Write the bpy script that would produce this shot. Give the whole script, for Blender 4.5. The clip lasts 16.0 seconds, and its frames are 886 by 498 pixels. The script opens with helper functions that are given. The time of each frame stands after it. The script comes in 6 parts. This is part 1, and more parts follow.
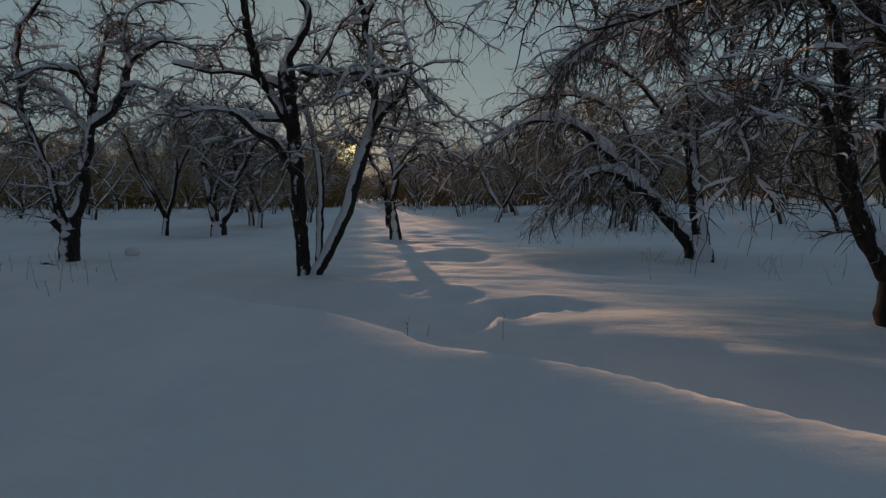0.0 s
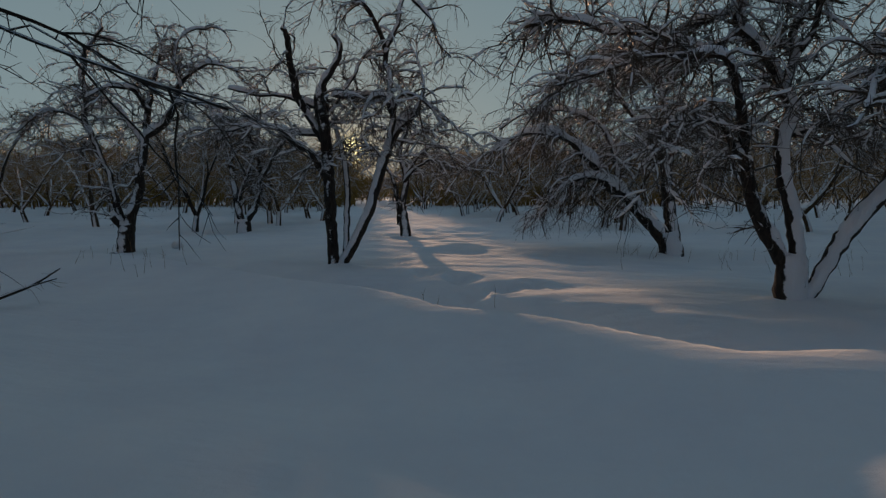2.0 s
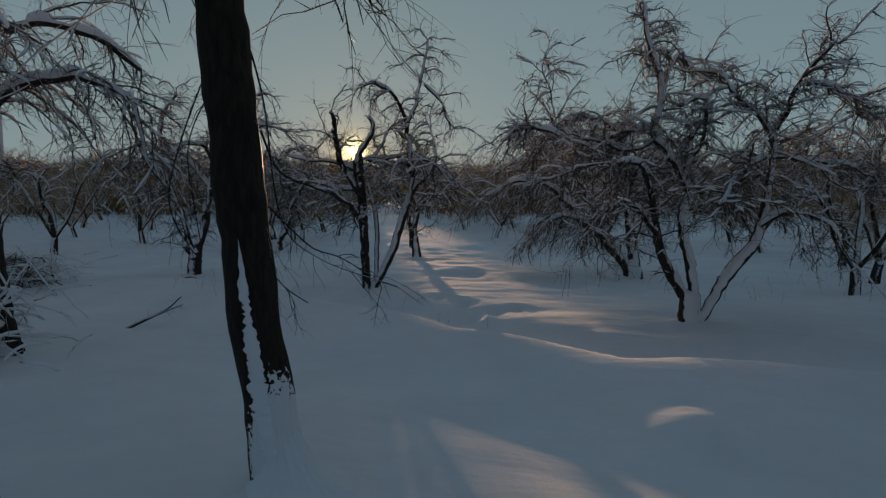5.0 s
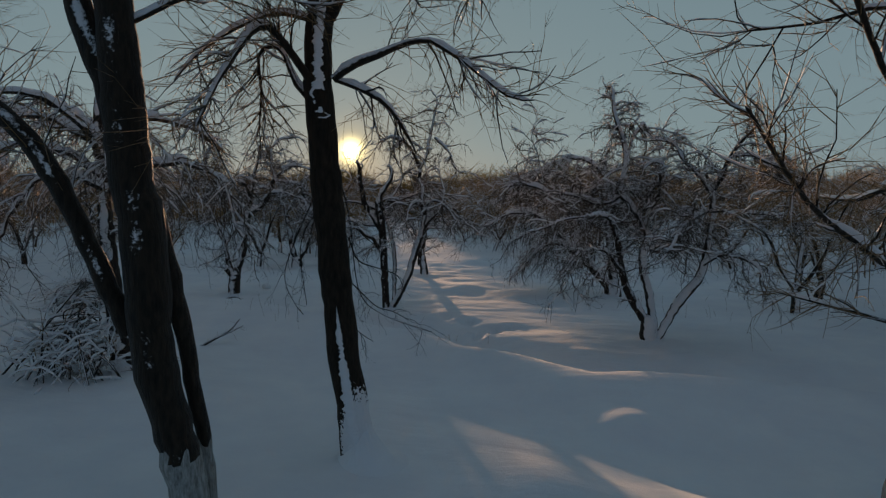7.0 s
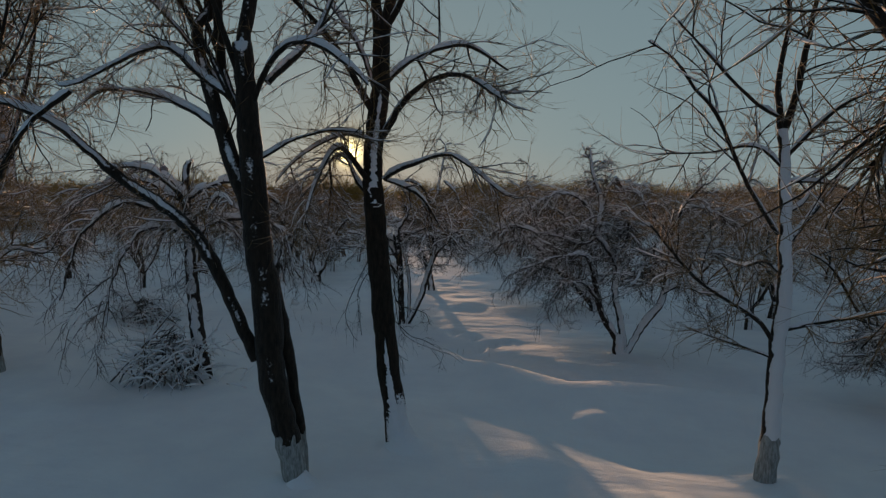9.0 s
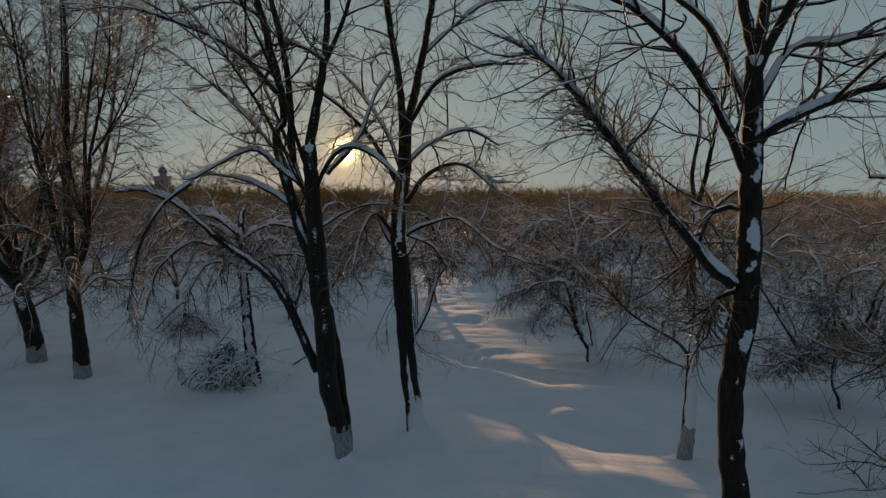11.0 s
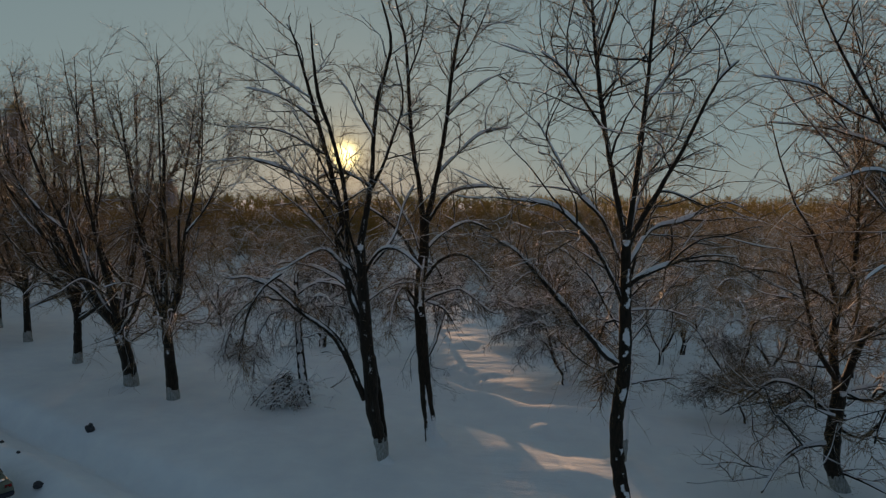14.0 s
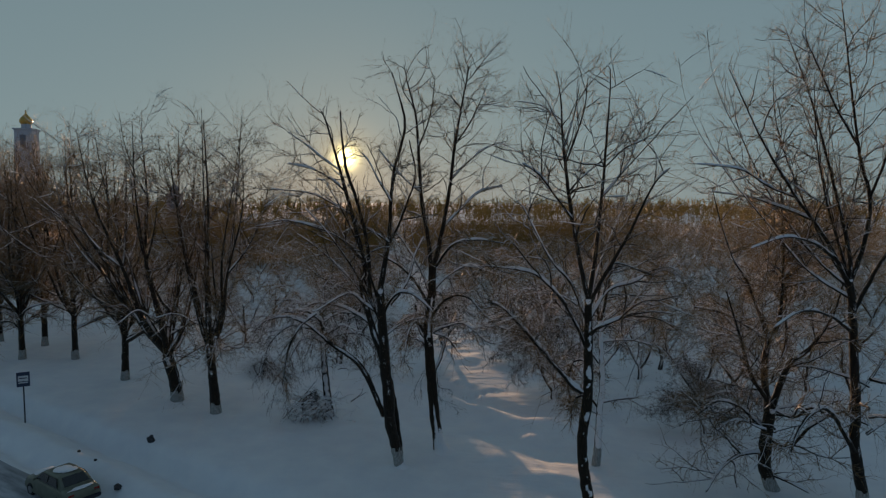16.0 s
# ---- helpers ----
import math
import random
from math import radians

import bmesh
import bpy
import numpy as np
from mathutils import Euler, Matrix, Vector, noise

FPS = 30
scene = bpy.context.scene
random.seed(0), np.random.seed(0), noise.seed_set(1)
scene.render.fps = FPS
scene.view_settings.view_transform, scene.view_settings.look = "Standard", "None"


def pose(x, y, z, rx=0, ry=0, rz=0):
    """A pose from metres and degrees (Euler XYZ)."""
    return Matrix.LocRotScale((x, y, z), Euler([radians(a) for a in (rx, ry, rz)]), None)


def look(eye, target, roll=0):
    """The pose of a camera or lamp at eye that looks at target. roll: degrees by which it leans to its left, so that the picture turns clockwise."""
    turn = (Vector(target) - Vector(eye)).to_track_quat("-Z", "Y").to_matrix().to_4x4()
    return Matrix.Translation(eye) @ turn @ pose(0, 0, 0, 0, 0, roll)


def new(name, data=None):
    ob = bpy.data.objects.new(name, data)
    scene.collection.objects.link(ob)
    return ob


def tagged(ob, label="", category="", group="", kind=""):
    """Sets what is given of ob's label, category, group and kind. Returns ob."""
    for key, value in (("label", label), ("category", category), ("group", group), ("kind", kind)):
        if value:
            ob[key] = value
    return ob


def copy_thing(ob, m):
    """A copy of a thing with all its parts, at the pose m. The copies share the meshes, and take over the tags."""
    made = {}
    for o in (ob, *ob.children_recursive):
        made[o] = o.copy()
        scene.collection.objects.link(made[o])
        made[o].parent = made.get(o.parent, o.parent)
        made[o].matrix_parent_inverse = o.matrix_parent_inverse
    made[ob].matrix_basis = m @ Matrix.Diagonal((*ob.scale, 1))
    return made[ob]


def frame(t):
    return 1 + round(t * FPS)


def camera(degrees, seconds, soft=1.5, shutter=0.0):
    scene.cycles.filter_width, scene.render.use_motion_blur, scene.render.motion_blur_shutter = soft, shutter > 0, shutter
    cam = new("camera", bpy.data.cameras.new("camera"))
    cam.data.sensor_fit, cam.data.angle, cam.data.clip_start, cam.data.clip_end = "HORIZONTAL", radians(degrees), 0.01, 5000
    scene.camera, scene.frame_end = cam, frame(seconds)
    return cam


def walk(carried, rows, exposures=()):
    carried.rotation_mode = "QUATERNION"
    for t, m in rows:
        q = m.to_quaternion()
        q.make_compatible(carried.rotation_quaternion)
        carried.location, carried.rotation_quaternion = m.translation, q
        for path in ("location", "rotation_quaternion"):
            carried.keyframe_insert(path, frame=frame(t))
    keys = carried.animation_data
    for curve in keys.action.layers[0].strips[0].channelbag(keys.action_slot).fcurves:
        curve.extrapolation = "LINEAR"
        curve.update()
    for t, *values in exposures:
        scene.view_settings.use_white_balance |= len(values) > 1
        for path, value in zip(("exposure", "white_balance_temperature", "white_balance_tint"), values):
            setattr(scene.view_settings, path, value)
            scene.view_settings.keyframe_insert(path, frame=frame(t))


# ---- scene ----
PATH = [
    (0, (-2.702, -0.127, 1.398), (-3.087, 1.828, 1.228), -0.3),
    (0.5, (-2.584, -0.686, 1.406), (-2.975, 1.268, 1.235), -0.2),
    (1, (-2.503, -1.2, 1.392), (-2.896, 0.753, 1.22), -0.1),
    (1.5, (-2.423, -1.691, 1.388), (-2.817, 0.262, 1.219), -0.1),
    (2, (-2.325, -2.274, 1.453), (-2.722, -0.321, 1.282), -0.0),
    (2.5, (-2.247, -2.888, 1.591), (-2.643, -0.934, 1.423), 0.0),
    (3, (-2.16, -3.52, 1.757), (-2.557, -1.567, 1.592), 0.1),
    (3.5, (-2.049, -4.103, 1.901), (-2.447, -2.15, 1.737), 0.2),
    (4, (-1.941, -4.758, 2.076), (-2.34, -2.805, 1.91), 0.2),
    (6.5, (-1.447, -8.394, 3.323), (-1.844, -6.441, 3.153), 0.1),
    (7, (-1.375, -9.243, 3.621), (-1.769, -7.289, 3.45), 0.1),
    (7.5, (-1.259, -10.127, 3.945), (-1.656, -8.175, 3.773), 0.1),
    (8, (-1.199, -10.948, 4.239), (-1.594, -8.995, 4.068), 0.1),
    (8.5, (-1.111, -11.829, 4.519), (-1.504, -9.875, 4.351), 0.3),
    (9, (-1.018, -12.759, 4.813), (-1.407, -10.804, 4.647), 0.3),
    (11.5, (-0.402, -17.696, 6.493), (-0.775, -15.738, 6.324), 0.4),
    (12, (-0.251, -18.693, 6.859), (-0.625, -16.735, 6.693), 0.3),
    (12.5, (-0.128, -19.756, 7.246), (-0.5, -17.797, 7.088), 0.4),
    (13, (-0.043, -20.788, 7.683), (-0.409, -18.828, 7.528), 0.4),
    (13.5, (0.137, -21.823, 8.176), (-0.232, -19.864, 8.02), 0.4),
    (14, (0.297, -22.879, 8.715), (-0.076, -20.921, 8.559), 0.4),
    (14.5, (0.406, -23.941, 9.172), (0.036, -21.981, 9.022), 0.4),
    (15, (0.572, -25.008, 9.719), (0.2, -23.049, 9.565), 0.4),
    (15.5, (0.75, -26.166, 10.214), (0.377, -24.206, 10.066), 0.3),
    (16, (0.957, -27.174, 10.693), (0.58, -25.216, 10.543), 0.2),
]
cam = camera(70.0, 16.0, 1.3)
walk(cam, [(t, look(eye, target, roll)) for t, eye, target, roll in PATH],
     ((0, 0.04, 6800, 13), (2, 0.05, 6720, 11), (3.5, 0.04, 6550, 9), (6.5, 0.1, 6750, 10), (9, 0.1, 6750, 10), (11.5, 0.17, 7150, 12), (14, 0.15, 7150, 11), (16, 0.1, 6700, 9)))

# ---------------------------------------------------------------- light
SUN_WAY = Vector((-0.335, 0.940, 0.067)).normalized()
SUN_ELEVATION = math.asin(SUN_WAY.z)
SUN_AZIMUTH = math.atan2(SUN_WAY.x, SUN_WAY.y)

world = bpy.data.worlds.new("winter_sky")
scene.world = world
world.use_nodes = True
wt = world.node_tree
wt.nodes.clear()
w_out = wt.nodes.new("ShaderNodeOutputWorld")
w_bg = wt.nodes.new("ShaderNodeBackground")
w_sky = wt.nodes.new("ShaderNodeTexSky")
w_sky.sky_type = "NISHITA"
w_sky.sun_disc = False
w_sky.sun_elevation = SUN_ELEVATION
w_sky.sun_rotation = SUN_AZIMUTH
w_sky.air_density, w_sky.dust_density, w_sky.ozone_density = 1.0, 1.5, 1.5
w_sky_gain = 0.003  # share of the clear-sky scattering in a thin high overcast


def wmath(op, a, *rest):
    n = wt.nodes.new("ShaderNodeMath")
    n.operation = op
    for k, v in enumerate((a, *rest)):
        if isinstance(v, (int, float)):
            n.inputs[k].default_value = v
        else:
            wt.links.new(v, n.inputs[k])
    return n.outputs[0]


def wcolor(op, a, b, fac=1.0):
    n = wt.nodes.new("ShaderNodeMix")
    n.data_type, n.blend_type = "RGBA", op
    n.inputs[0].default_value = fac
    for k, v in ((6, a), (7, b)):
        if isinstance(v, tuple):
            n.inputs[k].default_value = (*v, 1)
        else:
            wt.links.new(v, n.inputs[k])
    return n.outputs[2]


w_way = wt.nodes.new("ShaderNodeTexCoord").outputs["Generated"]
w_split = wt.nodes.new("ShaderNodeSeparateXYZ")
wt.links.new(w_way, w_split.inputs[0])
w_height = wt.nodes.new("ShaderNodeValToRGB")
for p in (0.08, 0.45):
    w_height.color_ramp.elements.new(p)
for e, (p, c) in zip(w_height.color_ramp.elements, ((0.0, (0.215, 0.265, 0.268)), (0.08, (0.18, 0.252, 0.276)), (0.45, (0.130, 0.196, 0.232)), (1.0, (0.116, 0.180, 0.232)))):
    e.position, e.color = p, (*c, 1)
wt.links.new(wmath("MAXIMUM", w_split.outputs["Z"], 0.0), w_height.inputs[0])
w_dot = wt.nodes.new("ShaderNodeVectorMath")
w_dot.operation = "DOT_PRODUCT"
w_dot.inputs[1].default_value = SUN_WAY
wt.links.new(w_way, w_dot.inputs[0])
w_angle = wmath("ARCCOSINE", wmath("MINIMUM", w_dot.outputs["Value"], 0.99999))
w_side = wmath("MULTIPLY_ADD", w_dot.outputs["Value"], 0.5, 0.5)
w_tint = wt.nodes.new("ShaderNodeMix")  # dimmer and bluer away from the sun
w_tint.data_type = "RGBA"
wt.links.new(w_side, w_tint.inputs[0])
w_tint.inputs[6].default_value, w_tint.inputs[7].default_value = (0.44, 0.55, 0.80, 1), (1.02, 1.02, 1.02, 1)
w_dim = wt.nodes.new("ShaderNodeMix")
w_dim.data_type, w_dim.blend_type = "RGBA", "MULTIPLY"
w_dim.inputs[0].default_value = 1.0
wt.links.new(w_height.outputs[0], w_dim.inputs[6])
wt.links.new(w_tint.outputs[2], w_dim.inputs[7])


def glow(width, gain, color):
    """A round glow about the sun's direction, in haze."""
    k = wmath("MULTIPLY", wmath("EXPONENT", wmath("MULTIPLY", wmath("POWER", wmath("DIVIDE", w_angle, radians(width)), 2.0), -1.0)), gain)
    n = wt.nodes.new("ShaderNodeVectorMath")
    n.operation = "SCALE"
    n.inputs[0].default_value = color
    wt.links.new(k, n.inputs["Scale"])
    return n.outputs[0]


w_nishita = wt.nodes.new("ShaderNodeVectorMath")
w_nishita.operation = "SCALE"
wt.links.new(w_sky.outputs[0], w_nishita.inputs[0])
w_nishita.inputs["Scale"].default_value = w_sky_gain
w_sum = wcolor("ADD", w_dim.outputs[2], w_nishita.outputs[0])
for width, gain, color in ((11.0, 0.014, (1.0, 0.72, 0.36)), (2.4, 0.22, (1.0, 0.60, 0.10)), (0.82, 4.5, (1.0, 0.84, 0.36))):
    w_sum = wcolor("ADD", w_sum, glow(width, gain, color))
w_bg.inputs["Strength"].default_value = 1.0
wt.links.new(w_sum, w_bg.inputs[0])
wt.links.new(w_bg.outputs[0], w_out.inputs[0])

sun = new("sun", bpy.data.lights.new("sun", "SUN"))
sun.data.energy, sun.data.angle, sun.data.color = 4.6, radians(0.7), (1.0, 0.62, 0.38)
sun.matrix_world = look(SUN_WAY * 100, (0, 0, 0))

# ---------------------------------------------------------------- materials


def material(name):
    m = bpy.data.materials.new(name)
    m.use_nodes = True
    t = m.node_tree
    return m, t, t.nodes["Principled BSDF"]


def node(t, kind, **values):
    n = t.nodes.new(kind)
    for key, value in values.items():
        n.inputs[key.replace("_", " ")].default_value = value
    return n


def noise_node(t, scale, detail=4.0, rough=0.55, co=None):
    n = node(t, "ShaderNodeTexNoise", Scale=scale, Detail=detail, Roughness=rough)
    if co is not None:
        t.links.new(co, n.inputs["Vector"])
    return n


def ramp(t, source, stops):
    r = t.nodes.new("ShaderNodeValToRGB")
    while len(r.color_ramp.elements) < len(stops):
        r.color_ramp.elements.new(0.5)
    for e, (p, c) in zip(r.color_ramp.elements, stops):
        e.position, e.color = p, (*c, 1)
    t.links.new(source, r.inputs[0])
    return r


def coords(t):
    return t.nodes.new("ShaderNodeTexCoord").outputs["Object"]


def bump(t, bsdf, sources):
    last = None
    for source, strength, distance in sources:
        b = node(t, "ShaderNodeBump", Strength=strength, Distance=distance)
        t.links.new(source, b.inputs["Height"])
        if last:
            t.links.new(last.outputs[0], b.inputs["Normal"])
        last = b
    t.links.new(last.outputs[0], bsdf.inputs["Normal"])


def snow_material(name, low, high, relief):
    m, t, b = material(name)
    co = coords(t)
    broad, fine, grit = noise_node(t, 0.7, 5, 0.6, co), noise_node(t, 9, 5, 0.6, co), noise_node(t, 90, 3, 0.7, co)
    swept = node(t, "ShaderNodeMapping", Rotation=(0, 0, radians(-18)), Scale=(0.6, 1.9, 1))
    t.links.new(co, swept.inputs["Vector"])
    drift = noise_node(t, 1.0, 3, 0.45, swept.outputs[0])
    r = ramp(t, broad.outputs["Fac"], ((0.3, low), (0.7, high)))
    t.links.new(r.outputs[0], b.inputs["Base Color"])
    b.inputs["Roughness"].default_value = 0.85
    b.inputs["Specular IOR Level"].default_value = 0.03
    bump(t, b, ((drift.outputs["Fac"], 0.35, relief * 4), (fine.outputs["Fac"], 0.18, relief), (grit.outputs["Fac"], 0.5, relief * 0.12)))
    return m


def bark_material(name, dark, mid, ridge_scale, wind, threshold, patch_scale=1.1, patch_gain=0.5, gloss=0.75, shine=0.18, fuzz=0.0, foot=None):
    """Furrowed bark; wind-driven snow sticks to the sides that face wind and sky. foot: the height to which drift snow has stuck to the stem."""
    m, t, b = material(name)
    co = coords(t)
    stretch = node(t, "ShaderNodeMapping", Scale=(ridge_scale, ridge_scale, ridge_scale * 0.22))
    t.links.new(co, stretch.inputs["Vector"])
    furrow, fleck = noise_node(t, 1.0, 6, 0.65, stretch.outputs[0]), noise_node(t, 22, 5, 0.7, co)
    bark = ramp(t, furrow.outputs["Fac"], ((0.32, dark), (0.68, mid)))
    geo = t.nodes.new("ShaderNodeNewGeometry")
    dot = t.nodes.new("ShaderNodeVectorMath")
    dot.operation = "DOT_PRODUCT"
    dot.inputs[1].default_value = wind
    t.links.new(geo.outputs["Normal"], dot.inputs[0])
    add = t.nodes.new("ShaderNodeMath")
    add.operation = "MULTIPLY_ADD"
    add.inputs[1].default_value = 0.35
    t.links.new(fleck.outputs["Fac"], add.inputs[0])
    t.links.new(dot.outputs["Value"], add.inputs[2])
    patch = noise_node(t, patch_scale, 2, 0.5, co)
    broken = t.nodes.new("ShaderNodeMath")
    broken.operation = "MULTIPLY_ADD"
    broken.inputs[1].default_value = patch_gain
    t.links.new(patch.outputs["Fac"], broken.inputs[0])
    t.links.new(add.outputs[0], broken.inputs[2])
    if foot is not None:
        height = t.nodes.new("ShaderNodeSeparateXYZ")
        t.links.new(co, height.inputs[0])
        near = t.nodes.new("ShaderNodeMapRange")
        for key, value in (("From Min", foot + 0.5), ("From Max", foot - 0.45), ("To Min", -1.0), ("To Max", 0.9)):
            near.inputs[key].default_value = value
        t.links.new(height.outputs["Z"], near.inputs["Value"])
        stuck = t.nodes.new("ShaderNodeMath")
        t.links.new(broken.outputs[0], stuck.inputs[0])
        t.links.new(near.outputs["Result"], stuck.inputs[1])
        broken = stuck
    half = t.nodes.new("ShaderNodeMath")
    half.operation = "MULTIPLY"
    half.inputs[1].default_value = 0.5
    t.links.new(broken.outputs[0], half.inputs[0])
    mask = ramp(t, half.outputs[0], ((threshold * 0.5, (0, 0, 0)), (threshold * 0.5 + 0.02, (1, 1, 1))))
    mix = t.nodes.new("ShaderNodeMix")
    mix.data_type = "RGBA"
    t.links.new(mask.outputs[0], mix.inputs[0])
    t.links.new(bark.outputs[0], mix.inputs[6])
    mix.inputs[7].default_value = (0.8, 0.79, 0.79, 1)
    t.links.new(mix.outputs[2], b.inputs["Base Color"])
    b.inputs["Sheen Weight"].default_value, b.inputs["Sheen Roughness"].default_value = fuzz, 0.45
    b.inputs["Roughness"].default_value = gloss
    b.inputs["Specular IOR Level"].default_value = shine
    bump(t, b, ((furrow.outputs["Fac"], 0.9, 0.03), (mask.outputs[0], 0.6, 0.012)))
    return m


SNOW = snow_material("snow", (0.75, 0.75, 0.76), (0.84, 0.838, 0.82), 0.035)
CAP = snow_material("branch_snow", (0.78, 0.77, 0.775), (0.85, 0.84, 0.835), 0.012)
WIND = Vector((0.22, -0.76, 0.61)).normalized()
SLOPE_WIND = Vector((0.05, -0.58, 0.81))
PLASTER_WIND = Vector((0.16, -0.68, 0.71)).normalized()
APPLE_COATED = bark_material("apple_bark_snow_coated", (0.012, 0.009, 0.007), (0.06, 0.045, 0.035), 26, WIND, 1.42, 3.2, 1.1)
APPLE_PLASTERED = bark_material("apple_bark_snow_plastered", (0.012, 0.009, 0.007), (0.06, 0.045, 0.035), 26, PLASTER_WIND, 0.92, 2.2, 0.6)
APPLE_BARK = bark_material("apple_bark", (0.012, 0.009, 0.007), (0.06, 0.045, 0.035), 26, SLOPE_WIND, 0.98)
LIME_DARK, LIME_MID = (0.009, 0.008, 0.006), (0.042, 0.029, 0.018)
LIME_BARE = bark_material("lime_bark", LIME_DARK, LIME_MID, 20, WIND, 1.29, fuzz=0.12)
LIME_STRIPED = bark_material("lime_bark_snow_strip", LIME_DARK, LIME_MID, 20, WIND, 1.69, 2.8, 1.4)
LIME_COATED = bark_material("lime_bark_snow_coated", LIME_DARK, LIME_MID, 20, WIND, 1.2, 3.0, 1.5)
LIME_FLECKED = bark_material("lime_bark_snow_foot", LIME_DARK, LIME_MID, 20, Vector((0.80, -0.58, 0.1)), 1.72, 26.0, 1.5, foot=0.9)
WHITEWASH = bark_material("whitewash", (0.16, 0.16, 0.145), (0.48, 0.48, 0.45), 30, WIND, 1.5)
FROSTED = bark_material("frosted_far_twigs", (0.19, 0.115, 0.026), (0.38, 0.235, 0.06), 3, Vector((0, 0, 1)), 1.5)
FAR_BARK = bark_material("orchard_bark", (0.035, 0.020, 0.010), (0.12, 0.07, 0.036), 26, WIND, 1.12)
FAR_TWIG = bark_material("orchard_twig", (0.18, 0.092, 0.015), (0.44, 0.235, 0.045), 30, Vector((0.05, -0.4, 0.91)), 1.36, gloss=0.55, shine=0.3, fuzz=0.5)
TWIG = bark_material("twig_bark", (0.10, 0.054, 0.010), (0.28, 0.15, 0.03), 30, Vector((0, 0, 1)), 1.4, gloss=0.55, shine=0.3, fuzz=0.3)
APPLE_TWIG = bark_material("apple_twig_bark", (0.022, 0.015, 0.009), (0.10, 0.062, 0.034), 30, Vector((0, 0, 1)), 1.27, gloss=0.6, shine=0.2, fuzz=0.25)

ROAD, road_tree, road_bsdf = material("dirty_packed_snow")
road_co = coords(road_tree)
road_lanes = node(road_tree, "ShaderNodeMapping", Rotation=(0, 0, radians(-23)), Scale=(4, 0.625, 1))
road_lanes.vector_type = "TEXTURE"
road_tree.links.new(road_co, road_lanes.inputs["Vector"])
road_ruts, road_grit = noise_node(road_tree, 1.0, 5, 0.6, road_lanes.outputs[0]), noise_node(road_tree, 14, 5, 0.7, road_co)
road_tree.links.new(ramp(road_tree, road_ruts.outputs["Fac"], ((0.3, (0.10, 0.105, 0.105)), (0.5, (0.30, 0.31, 0.32)), (0.68, (0.55, 0.56, 0.58)))).outputs[0], road_bsdf.inputs["Base Color"])
road_bsdf.inputs["Roughness"].default_value = 0.7
bump(road_tree, road_bsdf, ((road_grit.outputs["Fac"], 0.5, 0.02),))

# ---------------------------------------------------------------- branch geometry


def mesh_from(name, verts, faces, mat):
    me = bpy.data.meshes.new(name)
    faces = np.asarray(faces, np.int32)
    n, k = faces.shape
    me.vertices.add(len(verts))
    me.vertices.foreach_set("co", np.asarray(verts, np.float32).ravel())
    me.loops.add(n * k)
    me.loops.foreach_set("vertex_index", faces.ravel())
    me.polygons.add(n)
    me.polygons.foreach_set("loop_start", np.arange(0, n * k, k, dtype=np.int32))
    me.polygons.foreach_set("use_smooth", np.ones(n, bool))
    me.update(calc_edges=True)
    me.materials.append(mat)
    return me


def tubes(groups, sides, lying=False):
    """Rings round every polyline: groups of (points B x n x 3, half-widths B x n, heights B x n)."""
    vs, fs, at = [], [], 0
    for P, A, B in groups:
        if not len(P):
            continue
        T = np.gradient(P, axis=1)
        T /= np.linalg.norm(T, axis=2, keepdims=True) + 1e-9
        if lying:  # the first axis stays level
            S = np.stack([-T[..., 1], T[..., 0], np.zeros(T.shape[:2])], 2)
        else:  # one fixed reference for each branch, across its mean heading
            mean = np.abs(T.mean(1))
            ref = np.eye(3)[np.argmin(mean, 1)]
            S = np.cross(ref[:, None], T)
        length = np.linalg.norm(S, axis=2, keepdims=True)
        S = np.where(length > 0.02, S / (length + 1e-9), np.array([1.0, 0, 0]))
        U = np.cross(S, T)
        U /= np.linalg.norm(U, axis=2, keepdims=True) + 1e-9
        a = np.arange(sides) * 2 * np.pi / sides
        ring = (P[:, :, None] + S[:, :, None] * (A[..., None] * np.cos(a))[..., None] - U[:, :, None] * (B[..., None] * np.sin(a))[..., None])
        b, n = P.shape[:2]
        idx = at + np.arange(b * n * sides).reshape(b, n, sides)
        nxt = np.roll(idx, -1, 2)
        quads = np.stack([idx[:, :-1], nxt[:, :-1], nxt[:, 1:], idx[:, 1:]], -1).reshape(-1, 4)
        vs.append(ring.reshape(-1, 3))
        fs.append(quads)
        at += b * n * sides
    return np.concatenate(vs), np.concatenate(fs)


def smooth_line(points, step):
    """Catmull-Rom through control rows (x, y, z, r), resampled at about the given step."""
    p = np.asarray(points, float)
    e = np.vstack([2 * p[0] - p[1], p, 2 * p[-1] - p[-2]])
    rows = []
    for i in range(1, len(e) - 2):
        n = max(2, int(np.linalg.norm(e[i + 1, :3] - e[i, :3]) / step))
        u = np.linspace(0, 1, n, endpoint=False)[:, None]
        rows.append(0.5 * (2 * e[i] + (e[i + 1] - e[i - 1]) * u + (2 * e[i - 1] - 5 * e[i] + 4 * e[i + 1] - e[i + 2]) * u ** 2 + (3 * e[i] - e[i - 1] - 3 * e[i + 1] + e[i + 2]) * u ** 3))
    rows.append(e[-2:-1])
    out = np.vstack(rows)
    out[:, 3] = np.maximum(out[:, 3], 0.004)
    return out


